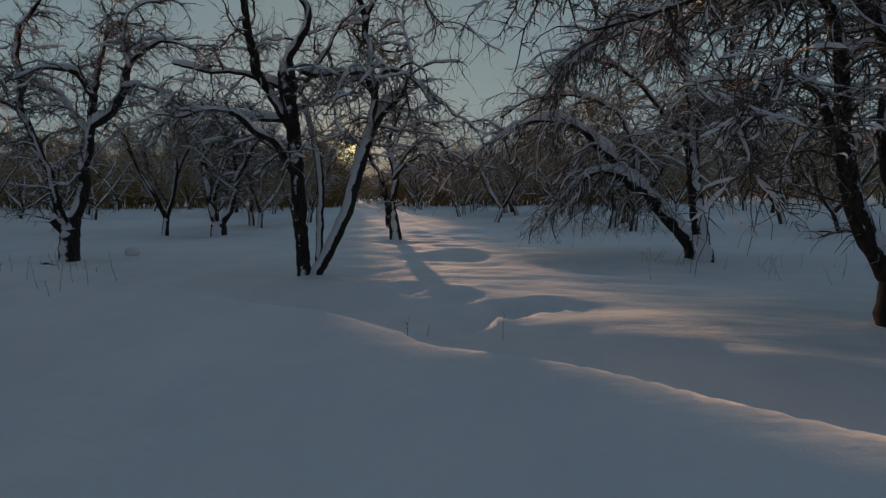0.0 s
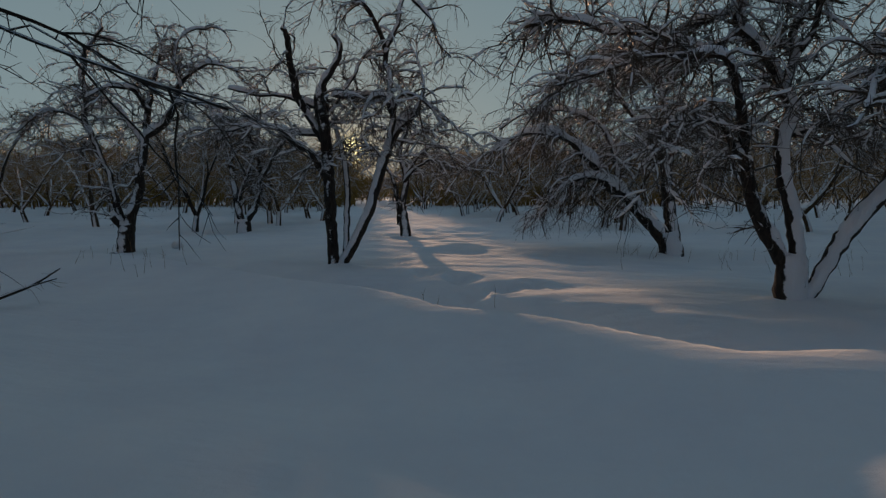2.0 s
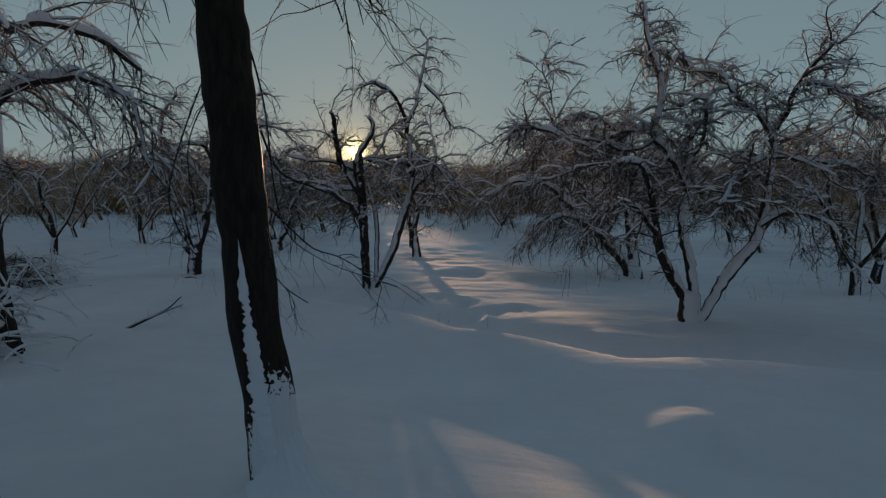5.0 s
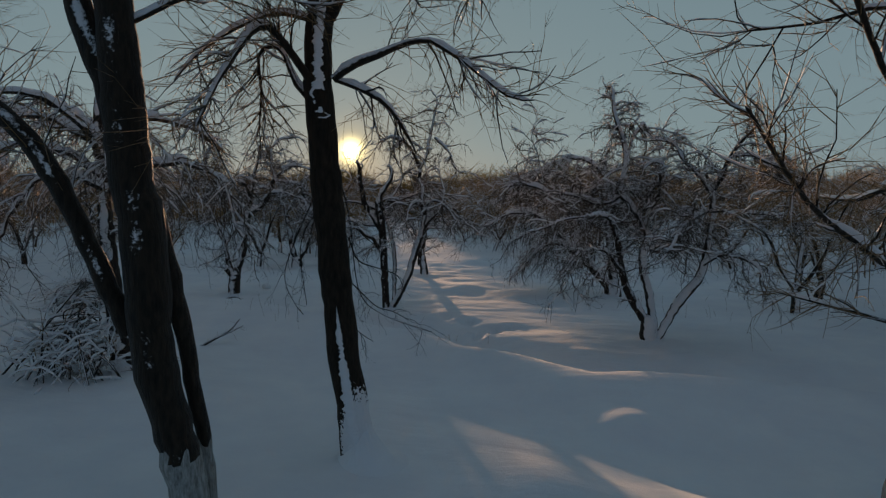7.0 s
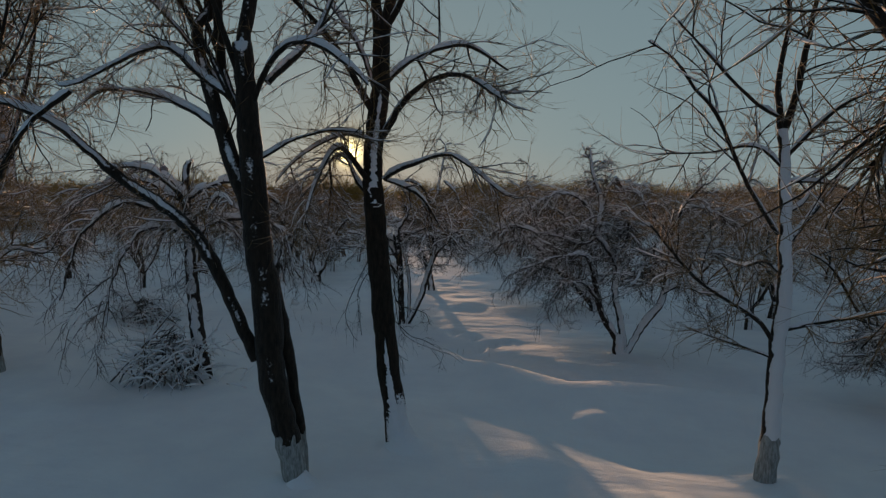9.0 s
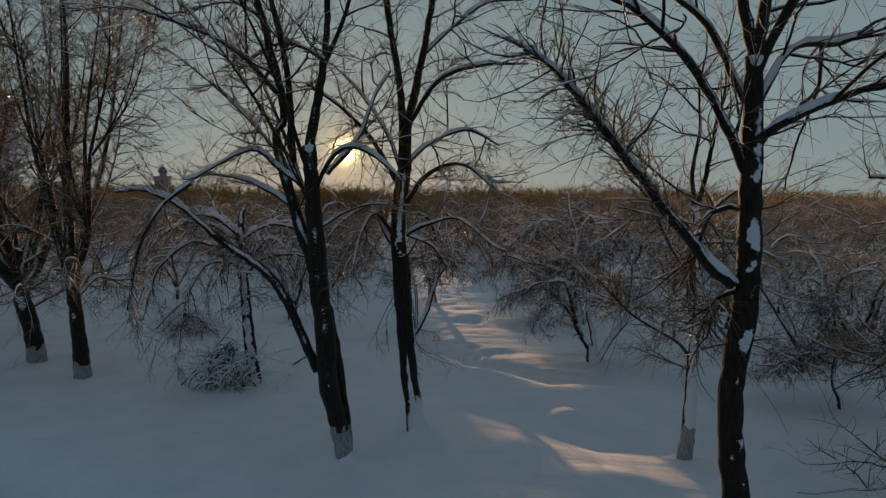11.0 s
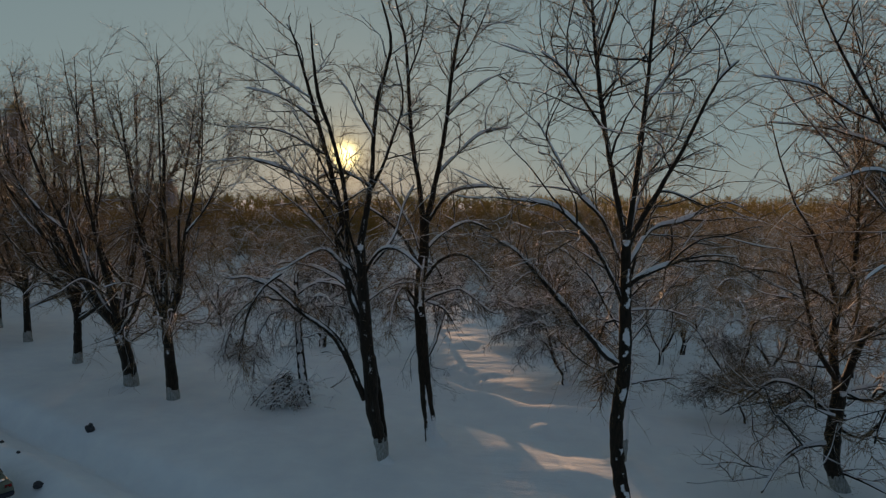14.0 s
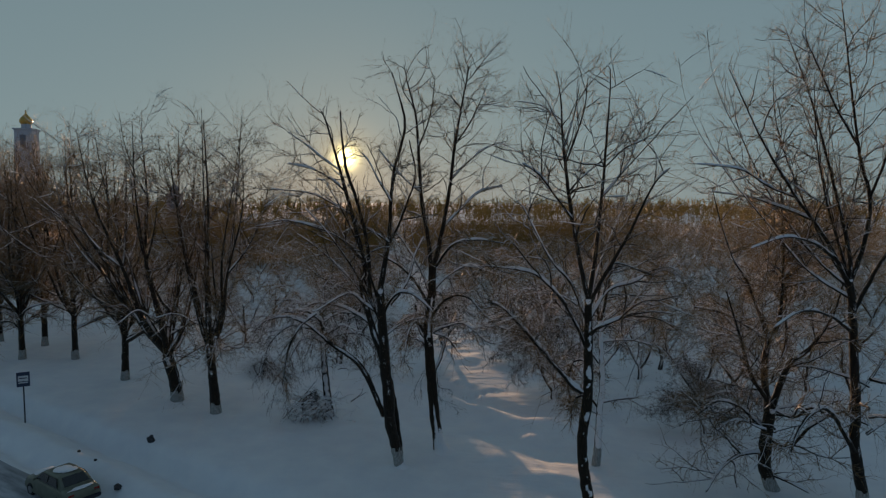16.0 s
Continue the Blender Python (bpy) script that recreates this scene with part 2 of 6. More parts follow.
def sprout(rng, parents, count, start, angle, length, thick, n, wobble, droop, level=None, floor=0.3):
    """Grow count branches from the parents [(P, R)], in proportion to their length. level: pull of the first heading towards the horizontal."""
    segs = []
    for P, R in parents:
        L = np.linalg.norm(np.diff(P, axis=1), axis=2)
        along = np.cumsum(L, 1) / (L.sum(1, keepdims=True) + 1e-9)
        keep = along > start
        b, k = np.nonzero(keep)
        segs.append((P[b, k], P[b, k + 1], R[b, k], L[b, k], L.sum(1)[b]))
    p0, p1, r, L, whole = (np.concatenate(c) for c in zip(*segs))
    pick = rng.choice(len(p0), count, p=L / L.sum())
    u = rng.random((count, 1))
    O = p0[pick] * (1 - u) + p1[pick] * u
    T = p1[pick] - p0[pick]
    T /= np.linalg.norm(T, axis=1, keepdims=True) + 1e-9
    Q = rng.normal(size=(count, 3))
    Q -= (Q * T).sum(1, keepdims=True) * T
    Q /= np.linalg.norm(Q, axis=1, keepdims=True)
    a = np.radians(rng.uniform(angle[0], angle[1], (count, 1)))
    D = np.cos(a) * T + np.sin(a) * Q
    if level is not None:
        D[:, 2] = D[:, 2] * (1 - level[0]) + level[1]
    ln = rng.uniform(length[0], length[1], count) * (0.6 + 0.4 * rng.random(count))
    r0 = np.minimum(r[pick] * 0.8, rng.uniform(thick[0], thick[1], count))
    P, R = grow(rng, O, D, ln, r0, n, wobble, droop)
    clear = P[:, :, 2].min(1) > floor
    return P[clear], R[clear]


def grow(rng, O, D, length, r0, n, wobble, droop):
    count = len(O)
    P, d = np.empty((count, n, 3)), D / np.linalg.norm(D, axis=1, keepdims=True)
    P[:, 0] = O
    for i in range(1, n):
        d = d + rng.normal(size=(count, 3)) * wobble + np.array([0, 0, -droop])
        d /= np.linalg.norm(d, axis=1, keepdims=True)
        P[:, i] = P[:, i - 1] + d * (length / (n - 1))[:, None]
    R = r0[:, None] * np.linspace(1, 0.35, n)
    return P, R


def refine(P, R, k):
    """More points along every polyline, corners rounded."""
    b, n = R.shape
    u = np.linspace(0, n - 1, (n - 1) * k + 1)
    i = np.minimum(u.astype(int), n - 2)
    f = (u - i)[None, :]
    Q, W = P[:, i] * (1 - f[..., None]) + P[:, i + 1] * f[..., None], R[:, i] * (1 - f) + R[:, i + 1] * f
    Q[:, 1:-1] = Q[:, 1:-1] * 0.5 + (Q[:, :-2] + Q[:, 2:]) * 0.25
    return Q, W


def capped(rng, parents, depth, share=0.85, spread=1.0, k=2, pad=4):
    """Snow lying along branches: (points, half-widths, heights), in soft pads, thickest where they run level, missing here and there."""
    out = []
    for P, R in parents:
        if not len(P):
            continue
        P, R = refine(P, R, k)
        b, n = R.shape
        T = np.gradient(P, axis=1)
        T /= np.linalg.norm(T, axis=2, keepdims=True) + 1e-9
        flat = np.sqrt(np.maximum(0, 1 - T[..., 2] ** 2))
        m = n // pad + 2
        V = rng.random((b, m))
        u = np.linspace(0, m - 1.001, n)
        i = u.astype(int)
        f = (1 - np.cos((u - i) * np.pi)) / 2
        N = V[:, i] * (1 - f) + V[:, i + 1] * f
        lie = np.clip((N - (1 - share)) / 0.22, 0, 1)
        on = np.clip((flat - 0.3) * 2.4, 0, 1) * lie * lie * (3 - 2 * lie)
        on[:, 0] *= 0.3
        on[:, -1] *= 0.2
        w = (R * 0.92 * spread + 0.003) * np.sqrt(on) + R * 0.2 * (1 - on)
        h = (np.minimum(R * 0.95 + 0.012, depth) + 0.002) * on * (0.6 + 0.8 * N) + R * 0.2 * (1 - on)
        C = P.copy()
        C[..., 2] += (R * 0.8 + h * 0.3) * on
        out.append((C, w, h))
    return out


def part(name, data, parent, label="", kind=""):
    ob = new(name, data)
    ob.parent = parent
    return tagged(ob, label, "", "", kind)


def tree_root(name, x, y, z, yaw, label, category, group):
    e = new(name)
    e.matrix_basis = pose(x, y, z, 0, 0, yaw)
    e.empty_display_size = 0.3
    return tagged(e, label, category, group)


def single(line):
    return line[None, :, :3], line[None, :, 3]


def build_tree(root, rng, trunk, limbs, bark, style, whitewash=0.0, detail=1.0, split=True, flare=1.2, twig_snow=True, bare=3, twig=None, crook=0.0, limb_bark=None):
    """Trunk and limbs from control rows, then branches, twigs and the snow on them."""
    twig = twig or TWIG
    lines = [smooth_line(l, (0.09 if crook else 0.16) if split else (0.25 if twig_snow else 0.5)) for l in (*trunk, *limbs)]
    for i, l in enumerate(lines):
        if crook and i >= len(trunk) and len(l) > 6:  # knees and elbows of an old fruit tree
            m = len(l) // 4 + 2
            bend = np.stack([np.interp(np.linspace(0, m - 1, len(l)), np.arange(m), rng.normal(size=m)) for _ in range(3)], 1)
            l[:, :3] += bend * crook * np.clip(np.arange(len(l)) / 6, 0, 1)[:, None]
        l[1:-1, :3] += rng.normal(size=(len(l) - 2, 3)) * np.minimum(0.1 * l[1:-1, 3:4], 0.008)
        l[:, 3] *= 1 + 0.035 * rng.normal(size=len(l))
        if i < len(trunk):
            if l[0, 2] < 1.0:  # carried on down into the snow
                l = lines[i] = np.vstack([[*(l[0, :2] + (l[0, :2] - l[min(3, len(l) - 1), :2]) * 0.3), -0.25, l[0, 3]], l[l[:, 2] > 0.05]])
            l[:, 3] *= 1 + (flare - 1) * np.exp(-np.maximum(l[:, 2], 0) / 0.25)
        tip = l[-1] * 2 - l[-2]
        lines[i] = np.vstack([l, [*(l[-1, :3] * 0.8 + tip[:3] * 0.2), 0.002]])
    main = [single(l) for l in lines]
    if split:
        for n, (P, R) in enumerate(main):
            name = "trunk" if n < len(trunk) else "limb"
            part(name, mesh_from(name, *tubes([(P, R, R)], 16 if n < len(trunk) else 10), bark if n < len(trunk) or not limb_bark else limb_bark), root)
    else:
        part("trunk", mesh_from("trunk", *tubes([(P, R, R) for P, R in main], 5 if twig_snow else 4), bark), root)
    if whitewash:
        for P, R in main[:len(trunk)]:
            low = P[0, :, 2] < whitewash
            if low.sum() > 2:
                Q, W = P[:, low], R[:, low] + 0.004
                vs, fs = tubes([(Q, W, W)], 16)
                vs[-16:, 2] += rng.uniform(-0.09, 0.05, 16)
                part("whitewash", mesh_from("whitewash", vs, fs, WHITEWASH), root, "flaking white lime wash on the trunk's foot")
    bearing = main[len(trunk):]
    if crook:
        upper = [l[l[:, 2] > 1.9] for l in lines[:len(trunk)]]
        bearing = bearing + [single(l) for l in upper if len(l) > 4]
    big, fine, spurs = style(rng, bearing, detail)
    part("crown", mesh_from("crown", *tubes([(P, R, R) for P, R in big], 4 if split else 3), twig if twig is APPLE_TWIG else limb_bark or bark), root, "", "stuff")
    part("twig_mass", mesh_from("twig_mass", *tubes([(P, R, R) for P, R in fine + spurs], 3), twig), root, "", "stuff")
    part("limb_snow", mesh_from("limb_snow", *tubes(capped(rng, main, 0.11 if bare < 4 else 0.05, 0.8 if twig_snow else 0.6, 1.0 if bare < 4 else 0.7, 1, 4 if split else 2), 8 if split else 4, True), CAP), root, "white snow lying along the limbs", "stuff")
    if twig_snow:
        part("bough_snow", mesh_from("bough_snow", *tubes(capped(rng, big, 0.022 if bare < 4 else 0.011, 0.7 if split and bare < 4 else 0.42, 0.85 if bare < 4 else 0.7, 2 if split and bare < 4 else 1), 5 if split and bare < 4 else 3, True), CAP), root, "snow lying along the boughs", "stuff")
        part("twig_snow", mesh_from("twig_snow", *tubes(capped(rng, [(P[::bare], R[::bare]) for P, R in fine], 0.008 if bare < 4 else 0.006, 0.6, 0.8, 1, 2), 4 if split and bare < 4 else 3, True), CAP), root, "thin snow on the twigs", "stuff")
    else:
        part("bough_snow", mesh_from("bough_snow", *tubes(capped(rng, big, 0.04, 0.55, 0.95, 1), 3, True), CAP), root, "snow lying along the boughs", "stuff")
    return root


def apple_style(rng, limbs, detail, hang=0.09):
    second = sprout(rng, limbs, int(170 * detail), 0.1, (30, 80), (0.5, 1.7), (0.011, 0.024), 9, 0.27, hang, (0.35, 0.04), 0.9)
    third = sprout(rng, [second, second] + limbs, int(2100 * detail), 0.05, (30, 85), (0.22, 0.8), (0.0055, 0.0095), 6, 0.3, hang * 0.9, None, 0.6)
    fourth = sprout(rng, [second, third], int(4600 * detail), 0.05, (35, 90), (0.05, 0.24), (0.0038, 0.0058), 2, 0.26, 0.02)
    return [second], [third], [fourth]


def hanging_apple_style(rng, limbs, detail):
    """Long boughs that hang to near the snow."""
    second = sprout(rng, limbs, int(210 * detail), 0.1, (25, 75), (0.6, 2.3), (0.010, 0.022), 10, 0.2, 0.2, (0.35, 0.04), 0.35)
    third = sprout(rng, [second, second] + limbs, int(2300 * detail), 0.05, (25, 75), (0.25, 0.9), (0.005, 0.009), 6, 0.26, 0.15, None, 0.25)
    fourth = sprout(rng, [second, third], int(4600 * detail), 0.05, (35, 90), (0.05, 0.24), (0.0038, 0.0056), 2, 0.26, 0.04)
    return [second], [third], [fourth]


def row_apple_style(rng, limbs, detail):
    second = sprout(rng, limbs, int(150 * detail), 0.1, (30, 80), (0.5, 1.6), (0.012, 0.025), 6, 0.32, 0.03, (0.35, 0.04), 0.8)
    third = sprout(rng, [second] + limbs, int(1500 * detail), 0.06, (30, 85), (0.2, 0.75), (0.007, 0.012), 4, 0.34, 0.04, None, 0.6)
    fourth = sprout(rng, [second, third], int(2600 * detail), 0.06, (35, 90), (0.07, 0.28), (0.005, 0.008), 2, 0.3, 0.03)
    return [second], [third], [fourth]


def far_apple_style(rng, limbs, detail):
    """Fewer, stouter twigs for trees far off, with the same cover."""
    second = sprout(rng, limbs, int(90 * detail), 0.12, (35, 90), (0.6, 1.8), (0.016, 0.03), 3, 0.4, 0.04, (0.4, 0.03))
    third = sprout(rng, [second] + limbs, int(780 * detail), 0.08, (30, 90), (0.35, 1.1), (0.013, 0.022), 2, 0.32, 0.05)
    return [second], [third], []


def distant_apple_style(rng, limbs, detail):
    second = sprout(rng, limbs, int(40 * detail), 0.12, (35, 90), (0.8, 2.0), (0.025, 0.04), 2, 0.4, 0.12, (0.4, 0.03))
    third = sprout(rng, [second] + limbs, int(450 * detail), 0.08, (30, 90), (0.5, 1.3), (0.022, 0.036), 2, 0.32, 0.12)
    return [second], [third], []


def lime_style(rng, limbs, detail, crown=7.0):
    """Full above the crown's height, sparse and hanging below it."""
    high = [l for l in limbs if l[0][..., 2].mean() > crown]
    low = [l for l in limbs if l[0][..., 2].mean() <= crown] or high
    boughs = sprout(rng, high, int(60 * detail), 0.2, (35, 72), (1.2, 3.2), (0.016, 0.034), 10, 0.13, 0.0)
    second = sprout(rng, [boughs] + high, int(360 * detail), 0.12, (28, 65), (0.6, 2.2), (0.009, 0.020), 6, 0.19, -0.01)
    sparse = sprout(rng, low, int(130 * detail), 0.25, (25, 60), (0.5, 1.5), (0.008, 0.017), 6, 0.17, 0.03)
    second = tuple(np.concatenate(c) for c in zip(second, sparse))
    third = sprout(rng, [second, second] + high, int(2100 * detail), 0.15, (25, 68), (0.35, 1.3), (0.0058, 0.010), 4, 0.2, -0.01)
    hung = sprout(rng, low, int(260 * detail), 0.3, (30, 75), (0.25, 0.9), (0.005, 0.008), 4, 0.2, 0.05)
    third = tuple(np.concatenate(c) for c in zip(third, hung))
    fourth = sprout(rng, [second, third], int(5800 * detail), 0.1, (25, 65), (0.15, 0.5), (0.0046, 0.0064), 2, 0.22, -0.01)
    return [boughs, second], [third], [fourth]


def slender_lime_style(rng, limbs, detail):
    return lime_style(rng, limbs, detail, 4.0)


def stout_lime_style(rng, limbs, detail):
    """A broad fan of ascending twigs, for limes some way off."""
    boughs = sprout(rng, limbs, int(90 * detail), 0.12, (35, 75), (1.2, 3.4), (0.018, 0.036), 8, 0.14, 0.005)
    second = sprout(rng, [boughs] + limbs, int(400 * detail), 0.12, (28, 68), (0.7, 2.2), (0.011, 0.024), 5, 0.2, -0.01)
    third = sprout(rng, [second, second] + limbs, int(2400 * detail), 0.15, (28, 72), (0.4, 1.3), (0.009, 0.016), 3, 0.24, 0.0)
    fourth = sprout(rng, [second, third], int(5200 * detail), 0.1, (28, 70), (0.2, 0.6), (0.007, 0.011), 2, 0.22, -0.01)
    return [boughs, second], [third], [fourth]


def far_lime_style(rng, limbs, detail):
    second = sprout(rng, limbs, int(360 * detail), 0.1, (25, 70), (0.9, 2.8), (0.018, 0.035), 4, 0.22, -0.02)
    third = sprout(rng, [second] + limbs, int(3200 * detail), 0.12, (25, 75), (0.5, 1.4), (0.013, 0.024), 2, 0.2, -0.01)
    return [second], [third], []


def vase_limbs(rng, height, reach, stems=4, fork=0.7, radius=0.13):
    """An open-centred old apple tree: short trunk, a few crooked scaffold limbs that arch over and hang."""
    lean = rng.normal(size=2) * 0.12
    trunk = [[(0, 0, -0.3, radius * 1.1), (lean[0] * 0.5, lean[1] * 0.5, fork * 0.5, radius), (lean[0], lean[1], fork, radius * 0.95)]]
    limbs = []
    turn = rng.random() * 6.28
    for i in range(stems):
        a = turn + i * 6.283 / stems + rng.normal() * 0.25
        c, s = math.cos(a), math.sin(a)
        h, o = height * rng.uniform(0.75, 1.0), reach * rng.uniform(0.75, 1.1)
        r = radius * rng.uniform(0.5, 0.72)
        rows = [(lean[0], lean[1], fork * 0.9, r)]
        for u, v in ((0.22, 0.38), (0.42, 0.62), (0.62, 0.84), (0.82, 0.95), (1.0, 0.82), (1.15, 0.6)):
            b = a + rng.normal() * 0.16
            rows.append((lean[0] + o * u * math.cos(b), lean[1] + o * u * math.sin(b), h * v + rng.normal() * 0.08, r * (1.02 - 0.75 * u)))
        limbs.append(rows)
        for _ in range(2):
            k = rng.integers(2, 4)
            x, y, z, q = rows[k]
            b = a + rng.choice((-1, 1)) * rng.uniform(0.5, 1.1)
            d = rng.uniform(0.8, 1.5)
            up = rng.uniform(0.2, 0.9)
            limbs.append([(x, y, z, q * 0.6), (x + math.cos(b) * d * 0.5, y + math.sin(b) * d * 0.5, z + up, q * 0.45), (x + math.cos(b) * d, y + math.sin(b) * d, z + up * 1.2, q * 0.3), (x + math.cos(b) * d * 1.5, y + math.sin(b) * d * 1.5, z + up * 0.8, q * 0.15)])
    return trunk, limbs


def tall_limbs(rng, height, stems=6, first=2.2, radius=0.17, spread=0.35):
    """A lime tree: straight stem, ascending limbs that fan into a broad top."""
    lean = rng.normal(size=2) * 0.02 * height
    top = (lean[0], lean[1], height * 0.96, 0.012)
    trunk = [[(0, 0, -0.3, radius * 1.1), (lean[0] * 0.1, lean[1] * 0.1, first * 0.5, radius), (lean[0] * 0.3, lean[1] * 0.3, height * 0.33, radius * 0.75), (lean[0] * 0.7, lean[1] * 0.7, height * 0.66, radius * 0.4), top]]
    limbs = []
    for i in range(stems):
        a = i * 2.4 + rng.normal() * 0.3
        u = i / stems
        z0 = first + (height * 0.62 - first) * u + rng.normal() * 0.15
        reach = height * spread * (1 - 0.55 * u) * rng.uniform(0.8, 1.15)
        rise = (height - z0) * rng.uniform(0.55, 0.9) * (0.45 + 0.55 * u)
        r = radius * (0.55 - 0.3 * u)
        k = z0 / height
        x, y = lean[0] * k, lean[1] * k
        c, s = math.cos(a), math.sin(a)
        limbs.append([(x, y, z0, r), (x + c * reach * 0.4, y + s * reach * 0.4, z0 + rise * 0.28, r * 0.75), (x + c * reach * 0.75, y + s * reach * 0.75, z0 + rise * 0.62, r * 0.45), (x + c * reach, y + s * reach, z0 + rise, 0.01)])
    return trunk, limbs

# ---------------------------------------------------------------- ground
CREST_X = (-40, -20, -11.9, -7.7, -5.3, -4.2, -3.85, -3.2, -2.5, -1.8, -0.9, 0.1, 0.9, 1.8, 5, 12, 40)
CREST_Y = (13.85, 11.85, 9.45, 7.25, 6.1, 5.4, 5.0, 4.75, 4.28, 3.75, 3.2, 3.38, 3.3, 3.2, 2.75, 1.85, -2.15)
TRUNKS = ((-6.86, 9.89), (0.67, 6.9), (0.0, 14.87), (-7.8, 18.3), (-13.67, 11.98), (-14.73, 20.3), (-4.24, -1.2), (-5.67, -3.23),
          (2.4, -1.37), (1.65, -8.3), (-16.14, 1.25), (-19.47, 2.55), (-24.7, 5.7), (8.78, -2.31), (11.61, -2.83), (-10.38, 2.03), (7.4, 3.2))
FOOTSTEPS = [(-3.85 + 0.2 * k + 0.1 * (-1) ** k, 6.75 + 0.26 * k) for k in range(5)] + [(-5.9 + 0.38 * k + 0.1 * (-1) ** k, 9.6 - 0.3 * k) for k in range(6)]


def step_between(d, a, b):
    u = np.clip((d - a) / (b - a), 0, 1)
    return u * u * (3 - 2 * u)


LATTICE = np.random.default_rng(41).uniform(-1, 1, (128, 128))


def drift_noise(x, y):
    """Smooth value noise, about one hump a unit."""
    i, j = np.floor(x).astype(int), np.floor(y).astype(int)
    u, v = x - i, y - j
    u, v = u * u * (3 - 2 * u), v * v * (3 - 2 * v)
    a, b, c, e = (LATTICE[(i + p) % 128, (j + q) % 128] for p, q in ((0, 0), (1, 0), (0, 1), (1, 1)))
    return (a * (1 - u) + b * u) * (1 - v) + (c * (1 - u) + e * u) * v


def ground_height(x, y):
    x, y = np.asarray(x, float), np.asarray(y, float)
    near = np.exp(-((np.hypot(x + 3, y - 8) / 90) ** 2))
    h = near * 0.06 * np.sin(x * 0.31 + 1.3 * np.sin(y * 0.17)) * np.sin(y * 0.27 + 0.7)
    # the drift: a long crest, a hollow behind it
    d = y - np.interp(x, CREST_X, CREST_Y) - 0.10 * np.sin(x * 2.1) * np.exp(-((x + 4) / 4) ** 2)
    side = np.exp(-((x + 3) / 11) ** 2)
    h += side * (0.165 * np.where(d < 0, np.exp(-((d / 1.5) ** 2)), np.exp(-((d / 0.45) ** 2))) - 0.19 * np.exp(-(((d + 3.1) / 1.5) ** 2)) - 0.2 * np.where(d > 0, np.exp(-(((d - 0.9) / 0.7) ** 2)), 0) * step_between(d, 0, 0.5))
    h += 0.13 * np.exp(-((x + 10.5) / 4) ** 2) * np.where(d < 0, np.exp(-((d / 2.2) ** 2)), np.exp(-((d / 0.8) ** 2)))
    # low humps before it
    for bx, by, wx, wy, up in ((-0.36, 0.98, 0.55, 0.6, 0.19), (-1.65, -1.5, 0.8, 0.85, 0.16), (0.6, -2.95, 1.2, 0.6, 0.13), (0.5, -0.8, 1.4, 0.6, -0.06), (-8.5, 1.0, 2.5, 0.8, 0.08), (-11.5, -0.8, 2.2, 0.6, 0.07), (5.5, -0.5, 1.6, 0.6, 0.06)):
        h += up * np.exp(-(((x - bx) / wx) ** 2) - (((y - by) / wy) ** 2))
    # wind ripples on the plain beyond
    far = step_between(d, 0.5, 2.5) * near
    wx, wy = 0.94 * x + 0.34 * y, -0.34 * x + 0.94 * y
    h += far * (0.085 * drift_noise(wx * 0.42 + 3, wy * 0.5) + 0.04 * drift_noise(wx * 0.9, wy * 1.25 + 7) + 0.012 * drift_noise(wx * 2.3 + 9, wy * 3.1))
    h += (1 - step_between(d, -1.5, 0.5)) * near * 0.045 * np.sin(x * 0.75 + 0.9 * np.sin(y * 0.6)) * np.sin(y * 0.8 + 0.5 * x)
    # the road's edge: bank, walk, and the lower carriageway
    n = 0.39 * (x + 22.6) + 0.92 * (y + 1.1)
    wave = 0.12 * np.sin(0.92 * x - 0.39 * y) + 0.08 * np.sin(2.3 * (0.92 * x - 0.39 * y))
    left = 1 - step_between(x, -9, -3)
    m = n + wave * 0.5
    h += left * (-0.42 * (1 - step_between(m, 0.1, 0.65)) - 0.22 * (1 - step_between(m, -2.5, -1.95)) + 0.22 * np.exp(-(((m + 1.5) / 0.45) ** 2)) - 0.5 * np.exp(-(((m - 0.05) / 0.5) ** 2)) - 0.22 * np.exp(-(((m + 2.6) / 0.35) ** 2)))
    for tx, ty in TRUNKS:
        r2 = (x - tx) ** 2 + (y - ty) ** 2
        h += np.where(r2 < 4, 0.11 * np.exp(-r2 / 0.14) - 0.04 * np.exp(-r2 / 0.9), 0)
    for k, (fx, fy) in enumerate(FOOTSTEPS):
        r2 = ((x - fx) / 0.2) ** 2 + ((y - fy) / 0.32) ** 2
        h += np.where(r2 < 9, -0.13 * np.exp(-r2) + 0.03 * np.exp(-((r2 - 2.2) ** 2)), 0)
    return h


def axis(lo, hi, fine_lo, fine_hi, step):
    mid = np.arange(fine_lo, fine_hi + step, step)
    g = np.geomspace(step, hi - mid[-1], 60)
    k = np.geomspace(step, mid[0] - lo, 60)
    return np.concatenate([(mid[0] - k)[::-1], mid, mid[-1] + g])


gx = axis(-1800, 1800, -30, 12, 0.15)
gy = np.concatenate([axis(-400, 3000, -14, 22, 0.15)])
GX, GY = np.meshgrid(gx, gy, indexing="ij")
GZ = ground_height(GX, GY)
idx = np.arange(GX.size).reshape(GX.shape)
quads = np.stack([idx[:-1, :-1], idx[1:, :-1], idx[1:, 1:], idx[:-1, 1:]], -1).reshape(-1, 4)
ground = new("ground", mesh_from("ground", np.stack([GX, GY, GZ], -1).reshape(-1, 3), quads, SNOW))
tagged(ground, "deep snow with soft wind-shaped drifts", "snow", kind="structure")


def at_ground(x, y):
    return float(ground_height(x, y))


